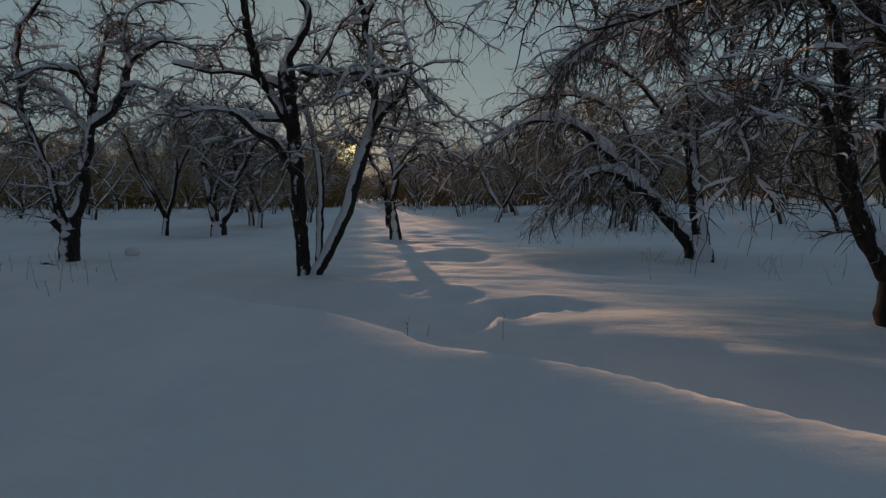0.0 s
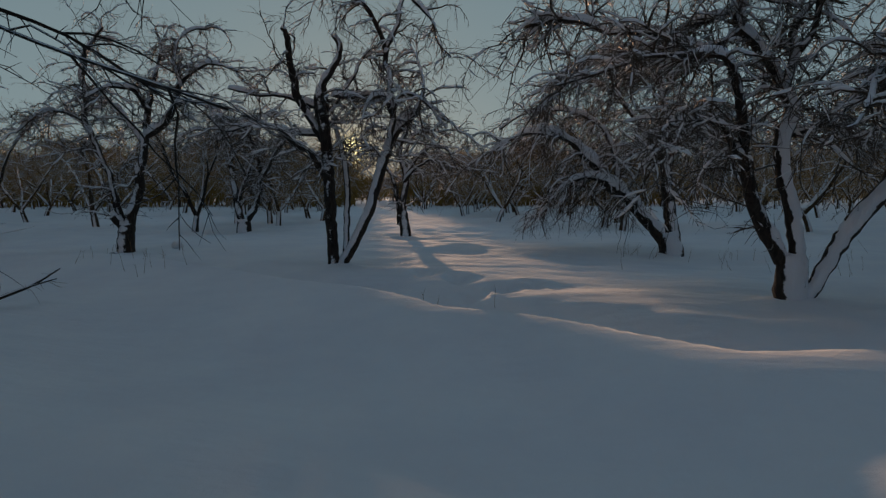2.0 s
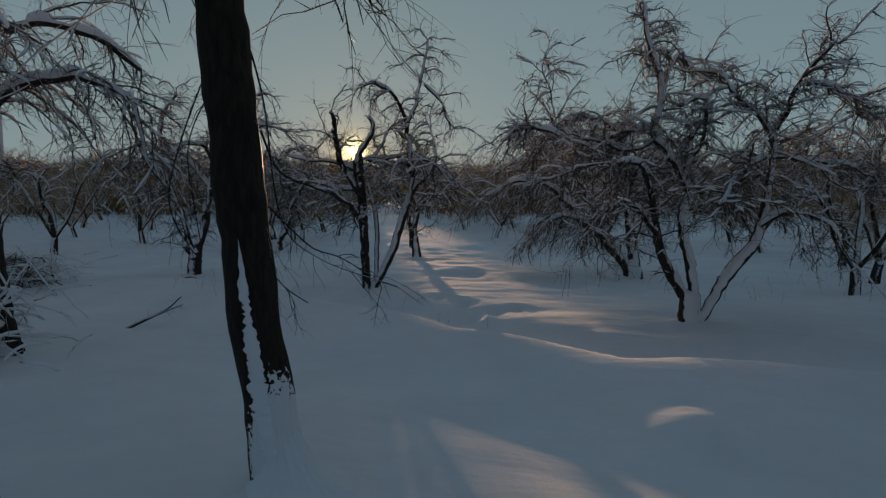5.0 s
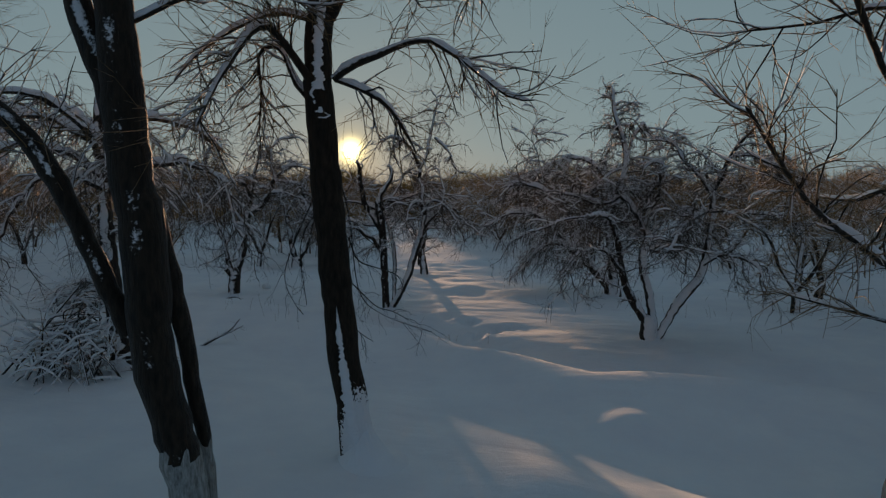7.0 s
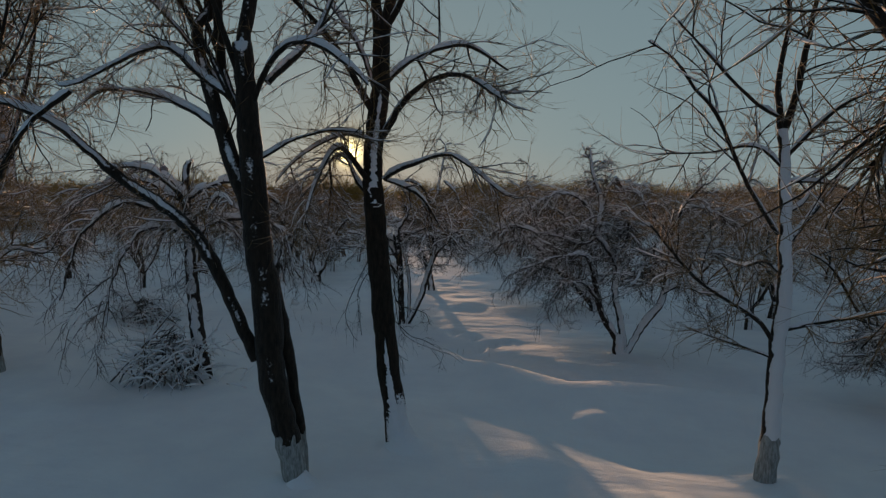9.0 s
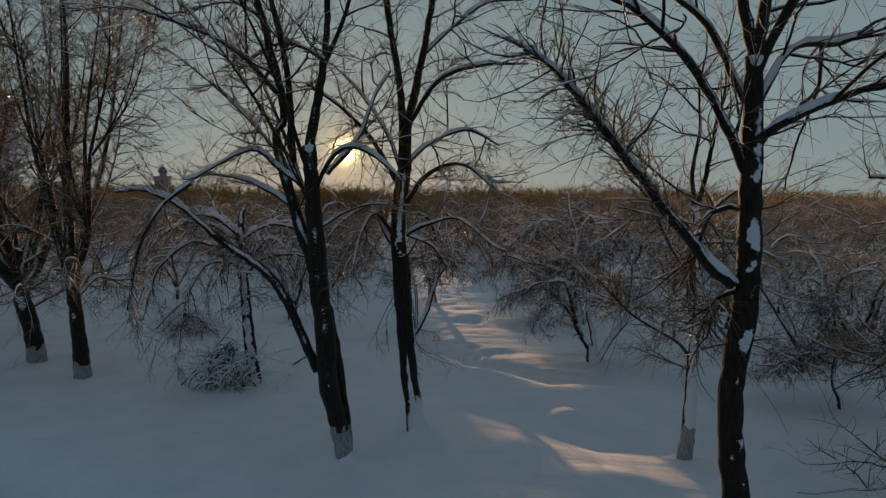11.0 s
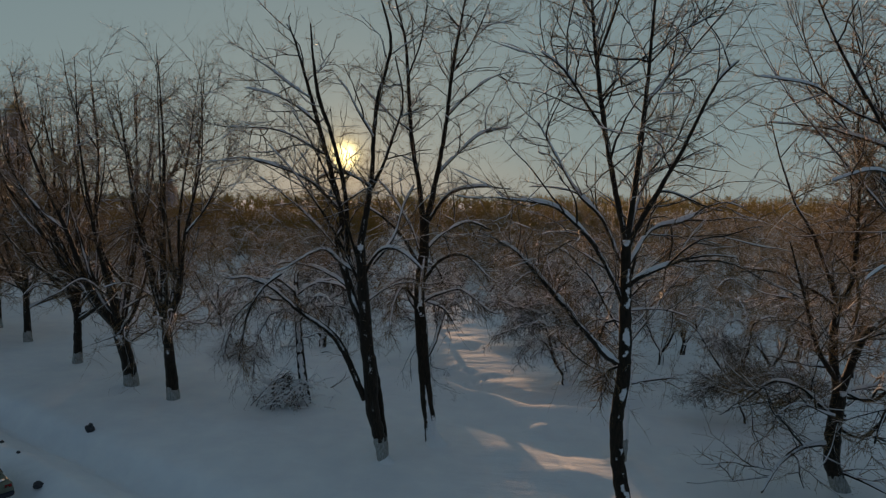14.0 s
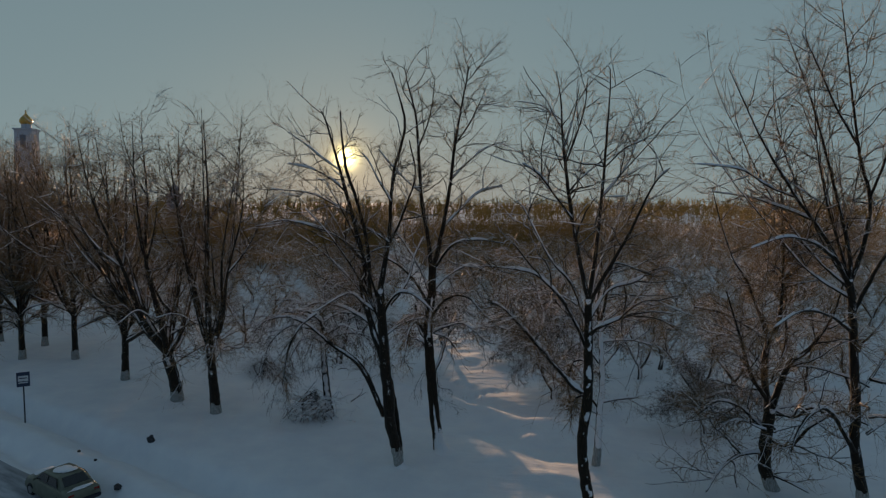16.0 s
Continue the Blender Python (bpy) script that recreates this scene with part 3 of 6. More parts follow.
ra, rn = np.meshgrid(np.arange(-90, 130, 0.5), np.arange(-12.0, -3.0, 0.18), indexing="ij")
RX, RY = -22.6 + 0.92 * ra + 0.39 * rn, -1.1 - 0.39 * ra + 0.92 * rn
RZ = ground_height(RX, RY) + np.where((rn > -3.2) | (rn < -11.8), -0.05, 0.05) + 0.012 * np.sin(rn * 3.1 + 0.5 * np.sin(ra * 0.3)) * np.clip(-3.4 - rn, 0, 1)
idx = np.arange(RX.size).reshape(RX.shape)
quads = np.stack([idx[:-1, :-1], idx[1:, :-1], idx[1:, 1:], idx[:-1, 1:]], -1).reshape(-1, 4)
road = new("road", mesh_from("road", np.stack([RX, RY, RZ], -1).reshape(-1, 3), quads, ROAD))
tagged(road, "rutted road of dirty packed snow over asphalt", "road", kind="structure")

# ---------------------------------------------------------------- the main trees: control rows are across, ahead, up, radius
A_STEMS, A_LIMBS = [], []
A_STEMS.append([(-0.2, 0, 0.06, 0.109), (-0.3, -0.12, 2.43, 0.118), (-0.4, -0.18, 3.24, 0.117), (-0.34, -0.21, 3.61, 0.081), (-0.02, -0.26, 4.08, 0.063), (0.01, -0.28, 4.36, 0.058), (-0.09, -0.3, 4.53, 0.052)])
A_STEMS.append([(-0.01, 0, 0.08, 0.097), (0.49, 0.07, 1.07, 0.109), (0.94, 0.21, 2.54, 0.103), (1.47, 0.3, 3.12, 0.054)])
A_STEMS.append([(0.03, 0, 0.17, 0.048), (0.05, 0.09, 0.71, 0.061), (0.01, 0.41, 1.92, 0.062), (-0.33, 0.8, 3.11, 0.044)])
A_LIMBS.append([(-0.35, 0, 2.52, 0.089), (-0.82, -0.14, 3.3, 0.082), (-0.92, -0.24, 3.75, 0.075), (-0.96, -0.43, 4.48, 0.057), (-1.05, -0.5, 4.68, 0.045)])
A_LIMBS.append([(-0.33, 0, 1.79, 0.072), (-0.6, -0.39, 2.24, 0.052), (-0.84, -0.85, 2.53, 0.045), (-0.99, -1.2, 2.68, 0.032)])
A_LIMBS.append([(-0.38, 0, 2.64, 0.059), (-0.88, 0.13, 2.72, 0.048), (-2.03, 0.56, 2.93, 0.031), (-2.61, 0.8, 2.87, 0.019)])
A_LIMBS.append([(-0.41, 0, 3.15, 0.059), (-0.78, -0.05, 3.31, 0.047), (-1.22, -0.15, 3.42, 0.041), (-1.66, -0.26, 3.4, 0.035), (-2.13, -0.4, 3.52, 0.023)])
A_LIMBS.append([(0.96, 0, 2.59, 0.065), (1.02, 0.06, 3.03, 0.06), (0.96, 0.21, 3.7, 0.06), (0.87, 0.31, 4.07, 0.054), (0.85, 0.4, 4.42, 0.054)])
A_LIMBS.append([(0.85, 0.4, 4.42, 0.054), (0.74, 0.29, 4.77, 0.048), (0.52, 0.1, 5.13, 0.047), (0.2, -0.12, 5.36, 0.041), (-0.27, -0.4, 5.3, 0.028)])
A_LIMBS.append([(0.85, 0.4, 4.42, 0.054), (1.02, 0.46, 4.75, 0.048), (1.14, 0.56, 5.19, 0.049), (1.4, 1, 6.76, 0.025)])
A_LIMBS.append([(0.99, 0, 3.09, 0.053), (0.89, -0.15, 3.36, 0.047), (0.67, -0.32, 3.31, 0.035), (0.52, -0.54, 3.08, 0.023), (0.49, -0.8, 2.78, 0.017)])
A_LIMBS.append([(1.02, 0, 2.99, 0.053), (1.14, -0.08, 3.37, 0.047), (1.47, -0.17, 3.41, 0.041), (1.77, -0.31, 3.11, 0.029), (2.06, -0.5, 2.69, 0.017)])
A_LIMBS.append([(1.44, 0, 3.06, 0.047), (1.6, 0.25, 3.59, 0.03), (1.53, 0.68, 4.26, 0.025), (1.36, 1, 4.69, 0.019)])
A_LIMBS.append([(-0.19, 0, 3.44, 0.053), (0.23, 0.36, 3.43, 0.042), (0.89, 1.2, 3.73, 0.019)])
A_LIMBS.append([(-0.38, 0, 3.65, 0.059), (-0.22, 0.14, 3.16, 0.036), (0.22, 0.53, 4.11, 0.037), (0.51, 0.7, 4.36, 0.025), (0.73, 0.9, 4.05, 0.019)])
A_LIMBS.append([(1.33, 0, 5.39, 0.035), (1.7, 0.16, 4.97, 0.03), (1.93, 0.36, 4.55, 0.018), (2.17, 0.5, 4.34, 0.012)])

C_STEMS, C_LIMBS = [], []
C_STEMS.append([(-0.11, 0, -0.01, 0.182), (-0.12, 0, 0.36, 0.172), (-0.15, 0, 0.66, 0.151)])
C_STEMS.append([(0, 0, 0.46, 0.101), (-0.12, 0.02, 1.17, 0.101), (-0.24, 0.04, 1.67, 0.1), (-0.29, 0.06, 2.17, 0.1), (-0.15, 0.08, 2.55, 0.1), (-0.3, 0.1, 2.94, 0.09), (-0.61, 0.12, 3.41, 0.085), (-0.87, 0.15, 3.73, 0.08), (-0.73, 0.18, 4.35, 0.075), (-0.78, 0.22, 4.94, 0.07), (-0.99, 0.26, 5.54, 0.06), (-1.07, 0.3, 6.22, 0.035)])
C_STEMS.append([(0.05, 0, -0.01, 0.081), (0.63, -0.08, 1.08, 0.12), (0.98, -0.14, 1.53, 0.109), (1.13, -0.19, 1.98, 0.098), (1.21, -0.3, 2.94, 0.067), (1.2, -0.36, 3.46, 0.067), (1.14, -0.4, 3.73, 0.066)])
C_LIMBS.append([(-0.24, 0, 0.58, 0.111), (-0.54, -0.07, 1.12, 0.1), (-0.8, -0.18, 1.68, 0.084), (-1.01, -0.39, 2.55, 0.062), (-1.16, -0.49, 2.92, 0.057), (-1.33, -0.56, 3.1, 0.042), (-1.78, -0.68, 3.12, 0.037), (-2.38, -0.85, 3.03, 0.027), (-2.77, -0.98, 2.88, 0.023), (-3.43, -1.2, 2.69, 0.018)])
C_LIMBS.append([(-0.3, 0, 2.86, 0.059), (-0.14, 0.06, 3.36, 0.055), (-0.08, 0.13, 3.76, 0.05), (0.14, 0.2, 4.06, 0.04), (0.25, 0.25, 4.27, 0.04), (0.07, 0.3, 4.41, 0.035), (-0.29, 0.4, 4.27, 0.025)])
C_LIMBS.append([(-0.15, 0.1, 3.26, 0.045), (0.02, 0, 3.54, 0.039), (0.06, -0.16, 3.91, 0.039), (-0.02, -0.3, 4.19, 0.029)])
C_LIMBS.append([(1.14, -0.4, 3.7, 0.062), (0.94, -0.26, 4.04, 0.053), (0.71, -0.01, 4.41, 0.049), (0.53, 0.26, 4.81, 0.04), (0.28, 0.5, 5.01, 0.025)])
C_LIMBS.append([(1.14, -0.4, 3.7, 0.062), (1.34, -0.48, 4.04, 0.052), (1.48, -0.59, 4.39, 0.046), (1.54, -0.7, 4.68, 0.046), (1.89, -1, 5.21, 0.026)])
C_LIMBS.append([(1.44, -0.8, 4.51, 0.041), (1.94, -0.66, 4.54, 0.037), (2.42, -0.46, 4.4, 0.028), (2.93, -0.2, 4.1, 0.019)])
C_LIMBS.append([(-0.88, 0.1, 3.6, 0.045), (-1.25, 0.16, 3.41, 0.045), (-2.11, 0.36, 3.63, 0.041), (-2.59, 0.49, 3.7, 0.041), (-2.84, 0.57, 3.83, 0.047), (-3.19, 0.67, 3.91, 0.047), (-3.62, 0.8, 3.88, 0.037)])
C_LIMBS.append([(-2.7, 0.5, 3.7, 0.021), (-2.76, 0.5, 4.21, 0.018), (-2.98, 0.5, 5.36, 0.01)])
C_LIMBS.append([(1.09, -0.4, 3.26, 0.048), (0.65, -0.64, 3.1, 0.042), (0.16, -1.1, 2.71, 0.036), (-0.24, -1.6, 2.34, 0.021)])
C_LIMBS.append([(1.14, -0.4, 3.24, 0.043), (1.7, -0.25, 3.23, 0.039), (2.33, -0.02, 3.16, 0.03), (3.07, 0.27, 3.13, 0.025), (3.79, 0.6, 2.8, 0.016)])
C_LIMBS.append([(1.05, -0.3, 1.96, 0.049), (1.44, -0.47, 2.22, 0.038), (1.78, -0.68, 2.18, 0.033), (2.05, -0.93, 1.95, 0.023), (2.11, -1.2, 1.56, 0.013)])
C_LIMBS.append([(-0.72, 0.2, 4.4, 0.04), (-0.2, 0.73, 5.37, 0.031), (0.13, 1.01, 5.14, 0.027), (0.73, 1.4, 5.02, 0.022)])
C_LIMBS.append([(-0.85, 0.2, 3.86, 0.04), (-1.17, 0.45, 3.8, 0.036), (-1.55, 0.91, 3.7, 0.027), (-2.04, 1.6, 3.57, 0.017)])
C_LIMBS.append([(-0.82, -0.2, 1.73, 0.044), (-1.27, -0.48, 2.21, 0.038), (-1.68, -0.73, 2.35, 0.028), (-2.13, -1.04, 2.21, 0.018), (-2.61, -1.6, 1.73, 0.013)])
C_LIMBS.append([(-0.23, 0.2, 2.22, 0.051), (0.35, 0.54, 2.38, 0.042), (0.97, 0.96, 2.44, 0.032), (1.84, 1.6, 2.28, 0.023)])

D_STEMS, D_LIMBS = [], []
D_STEMS.append([(0.21, 0, -0.04, 0.275), (0.16, 0, 0.27, 0.266), (0.12, 0, 0.48, 0.24)])
D_STEMS.append([(0.27, 0, 0.24, 0.172), (0.05, 0.16, 2.33, 0.137), (0.08, 0.27, 3.35, 0.12), (-0.08, 0.4, 4.47, 0.069), (0.01, 0.5, 5.25, 0.043)])
D_LIMBS.append([(-0.01, 0, 0.31, 0.172), (-0.99, -0.1, 1.39, 0.153), (-1.52, -0.16, 1.73, 0.152), (-1.88, -0.23, 2.23, 0.118), (-2.66, -0.34, 2.81, 0.067), (-3.6, -0.46, 2.97, 0.05), (-4.51, -0.6, 2.55, 0.033)])
D_LIMBS.append([(-1.27, -0.2, 1.56, 0.093), (-1.25, -0.06, 2.32, 0.076), (-1.48, 0.14, 3, 0.068), (-2.12, 0.41, 3.53, 0.052), (-3.12, 0.77, 3.69, 0.035), (-4.14, 1.2, 3.31, 0.027)])
D_LIMBS.append([(0.09, 0.3, 2.33, 0.078), (-0.56, 0.43, 3.36, 0.069), (-1.23, 0.58, 4.06, 0.061), (-2.08, 0.75, 4.51, 0.044), (-3.27, 1, 4.18, 0.027)])
D_LIMBS.append([(0.1, 0.3, 3.01, 0.078), (0.84, 0.52, 3.71, 0.069), (1.42, 0.69, 3.9, 0.053), (2.08, 1, 3.23, 0.036)])
D_LIMBS.append([(0.1, 0.3, 2.67, 0.069), (0.3, -0.13, 3.33, 0.059), (0.67, -0.55, 3.14, 0.041), (0.72, -1.4, 2.32, 0.024)])
D_LIMBS.append([(0.01, 0.4, 4.21, 0.06), (-0.87, 0.02, 4.84, 0.051), (-1.81, -0.45, 4.93, 0.041), (-2.9, -1.2, 4.28, 0.024)])
D_LIMBS.append([(-1.57, -0.4, 1.78, 0.075), (-2.28, -0.63, 1.9, 0.058), (-2.99, -1.05, 1.42, 0.04), (-3.36, -1.4, 0.96, 0.024)])

L_STEMS, L_LIMBS = [], []
L_STEMS.append([(0.12, 0, 0.14, 0.204), (0.15, 0, 0.49, 0.203), (0.19, 0, 0.76, 0.188)])
L_LIMBS.append([(0.23, 0, 0.67, 0.143), (0.61, 0.06, 2.14, 0.112), (0.85, 0.18, 4.07, 0.075), (1.1, 0.25, 5.04, 0.037), (1.01, 0.3, 5.71, 0.022)])
L_LIMBS.append([(0.79, 0, 2.95, 0.089), (1.22, -0.05, 3.24, 0.104), (1.57, -0.14, 3.74, 0.088), (1.81, -0.24, 4.23, 0.073), (2.27, -0.35, 4.56, 0.051), (2.82, -0.46, 4.68, 0.036), (3.36, -0.6, 4.38, 0.021)])
L_LIMBS.append([(0.08, 0, 0.61, 0.113), (-0.3, 0.05, 1.99, 0.068), (-0.81, 0.13, 3.26, 0.075), (-0.83, 0.17, 3.93, 0.075), (-0.94, 0.21, 4.52, 0.075), (-0.85, 0.25, 5.12, 0.067), (-0.42, 0.3, 5.71, 0.037)])
L_LIMBS.append([(0.05, 0, 0.57, 0.083), (-0.08, -0.15, 0.86, 0.089), (-0.11, -0.2, 0.92, 0.074)])
L_LIMBS.append([(0.73, 0, 2.66, 0.067), (0.11, 0.41, 3.36, 0.053), (-0.46, 0.83, 3.87, 0.047), (-1.25, 1.3, 4.16, 0.032)])
L_LIMBS.append([(0.84, 0, 3.54, 0.067), (0.64, -0.33, 4, 0.051), (0.25, -0.84, 4.06, 0.035), (0.05, -1.4, 3.64, 0.02)])
L_LIMBS.append([(1.88, -0.5, 4.12, 0.057), (1.63, -0.19, 4.88, 0.044), (1.79, 0.2, 5.54, 0.03), (2.25, 0.6, 5.7, 0.023)])
L_LIMBS.append([(1.72, -0.5, 3.69, 0.057), (2.39, -0.74, 3.66, 0.042), (3.08, -1.13, 3.34, 0.028), (3.49, -1.6, 2.75, 0.02)])
L_LIMBS.append([(-0.9, 0.3, 3.27, 0.061), (-1.34, 0.04, 3.54, 0.045), (-1.74, -0.3, 3.43, 0.036), (-2.02, -0.8, 2.96, 0.021)])

M_STEMS, M_LIMBS = [], []
M_STEMS.append([(-0.08, 0, 0.17, 0.248), (-0.09, 0, 0.51, 0.225)])
M_LIMBS.append([(-0.16, 0, 0.44, 0.146), (-0.77, 0.16, 3.31, 0.09), (-0.88, 0.22, 4.09, 0.067), (-1.45, 0.3, 4.87, 0.045)])
M_LIMBS.append([(0.04, 0, 0.39, 0.135), (0.48, -0.04, 1.18, 0.112), (0.75, -0.12, 2.18, 0.1), (1.47, -0.23, 3.28, 0.066), (2.05, -0.3, 3.71, 0.033)])
M_LIMBS.append([(-0.62, 0, 2.63, 0.078), (-0.14, 0.33, 3.54, 0.068), (0.41, 0.84, 4.49, 0.046), (1.01, 1.2, 4.64, 0.035)])
M_LIMBS.append([(0.67, 0, 2.07, 0.078), (0.51, -0.36, 3.27, 0.066), (0.22, -0.77, 4.1, 0.043), (-0.49, -1.2, 4.26, 0.032)])
M_LIMBS.append([(-0.76, 0, 3.41, 0.067), (-1.63, 0.11, 3.97, 0.056), (-2.36, 0.23, 3.76, 0.034), (-2.8, 0.4, 2.87, 0.023)])
M_LIMBS.append([(-0.28, 0, 1.18, 0.09), (-0.03, 0.21, 2.19, 0.068), (0.25, 0.49, 3.1, 0.057), (0.41, 0.8, 4.03, 0.034)])

N_STEMS, N_LIMBS = [], []
N_STEMS.append([(0.01, 0, 0.21, 0.17), (-0.1, 0.04, 1.13, 0.125), (0.01, 0.07, 1.71, 0.11), (-0.01, 0.11, 2.22, 0.101), (-0.17, 0.15, 2.81, 0.073), (-0.07, 0.2, 3.44, 0.055)])
N_LIMBS.append([(-0.18, 0, 0.43, 0.119), (-0.15, -0.04, 0.98, 0.11), (-0.24, -0.1, 1.53, 0.073), (-0.55, -0.21, 2.25, 0.054), (-0.89, -0.3, 2.78, 0.036), (-1.42, -0.4, 3.04, 0.027)])
N_LIMBS.append([(0, 0, 2.17, 0.073), (0.43, 0.09, 2.71, 0.064), (0.89, 0.2, 3.08, 0.046), (1.44, 0.32, 2.91, 0.037), (1.81, 0.5, 2.27, 0.019)])
N_LIMBS.append([(-0.02, 0, 1.89, 0.064), (0.45, -0.31, 2.42, 0.045), (0.99, -0.68, 2.58, 0.035), (1.43, -1.2, 2.05, 0.017)])
N_LIMBS.append([(-0.09, 0, 2.71, 0.054), (0.33, 0.26, 3.45, 0.046), (0.88, 0.5, 3.65, 0.037), (1.44, 0.8, 3.4, 0.028)])
N_LIMBS.append([(-0.09, 0, 2.98, 0.054), (-0.59, 0.38, 3.64, 0.046), (-1.19, 0.75, 3.77, 0.028), (-1.63, 1.2, 3.34, 0.019)])
N_LIMBS.append([(-0.13, 0, 3.07, 0.045), (0.19, -0.33, 3.84, 0.036), (0.55, -0.6, 4.15, 0.026)])

E_STEMS, E_LIMBS, E_HANGING = [], [], []
E_STEMS.append([(0.14, 0, -0.05, 0.225), (0.1, 0, 0.6, 0.225), (0.0, 0, 1.25, 0.222), (-0.09, 0, 2.04, 0.214), (-0.27, 0, 4.16, 0.196), (-0.33, 0, 5.41, 0.185), (-0.18, 0, 6.81, 0.172), (-0.16, 0, 7.81, 0.155)])
E_LIMBS.append([(-0.16, 0, 7.53, 0.143), (-0.35, 0.06, 9.19, 0.119), (-0.62, 0.14, 10.85, 0.107), (-0.77, 0.28, 13.21, 0.083), (-0.89, 0.36, 14.39, 0.059), (-1.2, 0.44, 15.57, 0.041), (-1.37, 0.5, 16.39, 0.024)])
E_LIMBS.append([(-0.16, 0, 7.53, 0.143), (0.47, -0.08, 10.62, 0.106), (0.79, -0.17, 13.17, 0.082), (1.32, -0.3, 16.17, 0.023)])
E_LIMBS.append([(-0.13, 0, 5.13, 0.059), (0.18, -0.03, 5.31, 0.052), (0.99, -0.16, 5.59, 0.04), (1.43, -0.24, 5.41, 0.032), (2.13, -0.43, 4.85, 0.018), (2.44, -0.5, 4.79, 0.01)])
E_LIMBS.append([(-0.09, 0, 5.12, 0.033), (0.31, 0.08, 4.97, 0.03), (0.6, 0.19, 4.76, 0.027), (0.82, 0.31, 4.43, 0.019), (0.93, 0.4, 4.21, 0.012)])
E_LIMBS.append([(-0.34, 0, 4.77, 0.045), (-0.62, 0.04, 5.07, 0.045), (-0.78, 0.11, 5.45, 0.037), (-0.96, 0.15, 5.59, 0.034), (-1.17, 0.19, 5.46, 0.027), (-1.16, 0.28, 5.03, 0.019), (-1.24, 0.4, 4.51, 0.012)])
E_LIMBS.append([(-0.34, 0, 5.86, 0.044), (-0.77, -0.05, 5.97, 0.037), (-1.12, -0.12, 5.86, 0.033), (-1.52, -0.22, 5.62, 0.025), (-1.85, -0.32, 5.32, 0.018), (-2.04, -0.4, 5.06, 0.011)])
E_LIMBS.append([(-0.13, 0, 7.77, 0.083), (0.66, -0.46, 8.87, 0.07), (1.57, -0.93, 9.14, 0.057), (2.65, -1.6, 9.07, 0.033)])
E_LIMBS.append([(-0.23, 0, 6.2, 0.084), (-0.85, -0.44, 7.34, 0.059), (-1.52, -0.95, 8.1, 0.046), (-2.27, -1.5, 8.6, 0.022)])
E_LIMBS.append([(0.26, 0, 9.55, 0.071), (1.03, 0.39, 10.38, 0.06), (1.89, 0.93, 11.11, 0.049), (2.92, 1.5, 11.37, 0.025)])
E_LIMBS.append([(0.59, 0, 11.56, 0.059), (1.37, 0.18, 12.39, 0.047), (2.21, 0.41, 13, 0.036), (2.94, 0.6, 13.25, 0.018)])
E_LIMBS.append([(-0.64, 0, 11.08, 0.059), (-1.25, 0.38, 11.56, 0.048), (-2.02, 1.13, 12.32, 0.037), (-2.58, 1.8, 12.98, 0.025)])
E_LIMBS.append([(-0.2, 0, 5.84, 0.072), (0.44, -0.5, 6.65, 0.059), (1.23, -1.14, 6.86, 0.046), (1.96, -2.2, 6.25, 0.022)])
E_LIMBS.append([(-0.27, 0, 4.87, 0.06), (-0.85, -0.45, 5.68, 0.047), (-1.18, -1.01, 5.09, 0.035), (-1.24, -1.8, 4.35, 0.022)])
E_LIMBS.append([(-0.18, 0, 6.81, 0.072), (0.44, 0.47, 7.47, 0.061), (1.44, 1.25, 7.88, 0.05), (2.37, 2, 7.55, 0.026)])
E_LIMBS.append([(-0.18, 0, 6.57, 0.072), (-0.65, 0.57, 7.7, 0.061), (-1.44, 1.49, 8.86, 0.05), (-2.12, 2.2, 9.58, 0.026)])
E_LIMBS.append([(0.79, 0, 13.07, 0.047), (1.34, -0.21, 13.86, 0.035), (1.78, -0.53, 14.73, 0.023), (2.03, -0.8, 15.36, 0.017)])
E_LIMBS.append([(-0.73, 0, 12.95, 0.047), (-0.29, -0.19, 14.09, 0.035), (-0.1, -0.45, 15.19, 0.023), (-0.05, -0.6, 15.72, 0.017)])
E_HANGING.append([(0.05, 0, 3.05, 0.017), (0.15, 0.27, 2.72, 0.016), (0.41, 0.61, 2.58, 0.013), (0.65, 0.93, 2.45, 0.009), (0.74, 1.2, 2.19, 0.008)])
E_HANGING.append([(-0, 0.2, 2.36, 0.016), (-0, 0.4, 1.94, 0.012), (0.11, 0.59, 1.68, 0.009), (0.3, 0.8, 1.5, 0.008)])
E_HANGING.append([(0, 0.2, 2.48, 0.016), (0.2, 0.37, 2.24, 0.012), (0.39, 0.58, 2.03, 0.011), (0.6, 0.78, 1.94, 0.008), (0.82, 1, 1.78, 0.008)])
E_HANGING.append([(-0.31, 0.1, 4.06, 0.017), (-0.35, 0.15, 3.53, 0.013), (-0.57, 0.22, 3.12, 0.01), (-0.65, 0.28, 2.79, 0.008), (-0.59, 0.4, 2.08, 0.008)])
E_HANGING.append([(-0.31, 0.1, 3.81, 0.012), (-0.72, 0.37, 3.02, 0.011), (-0.93, 0.61, 2.47, 0.009), (-0.84, 0.79, 2.08, 0.008), (-0.72, 0.9, 1.88, 0.008)])
E_HANGING.append([(-0.14, 0.1, 4.06, 0.017), (0.04, 0.17, 3.33, 0.013), (0.15, 0.31, 2.31, 0.011), (0.48, 0.38, 1.95, 0.009), (1.16, 0.5, 1.69, 0.008)])

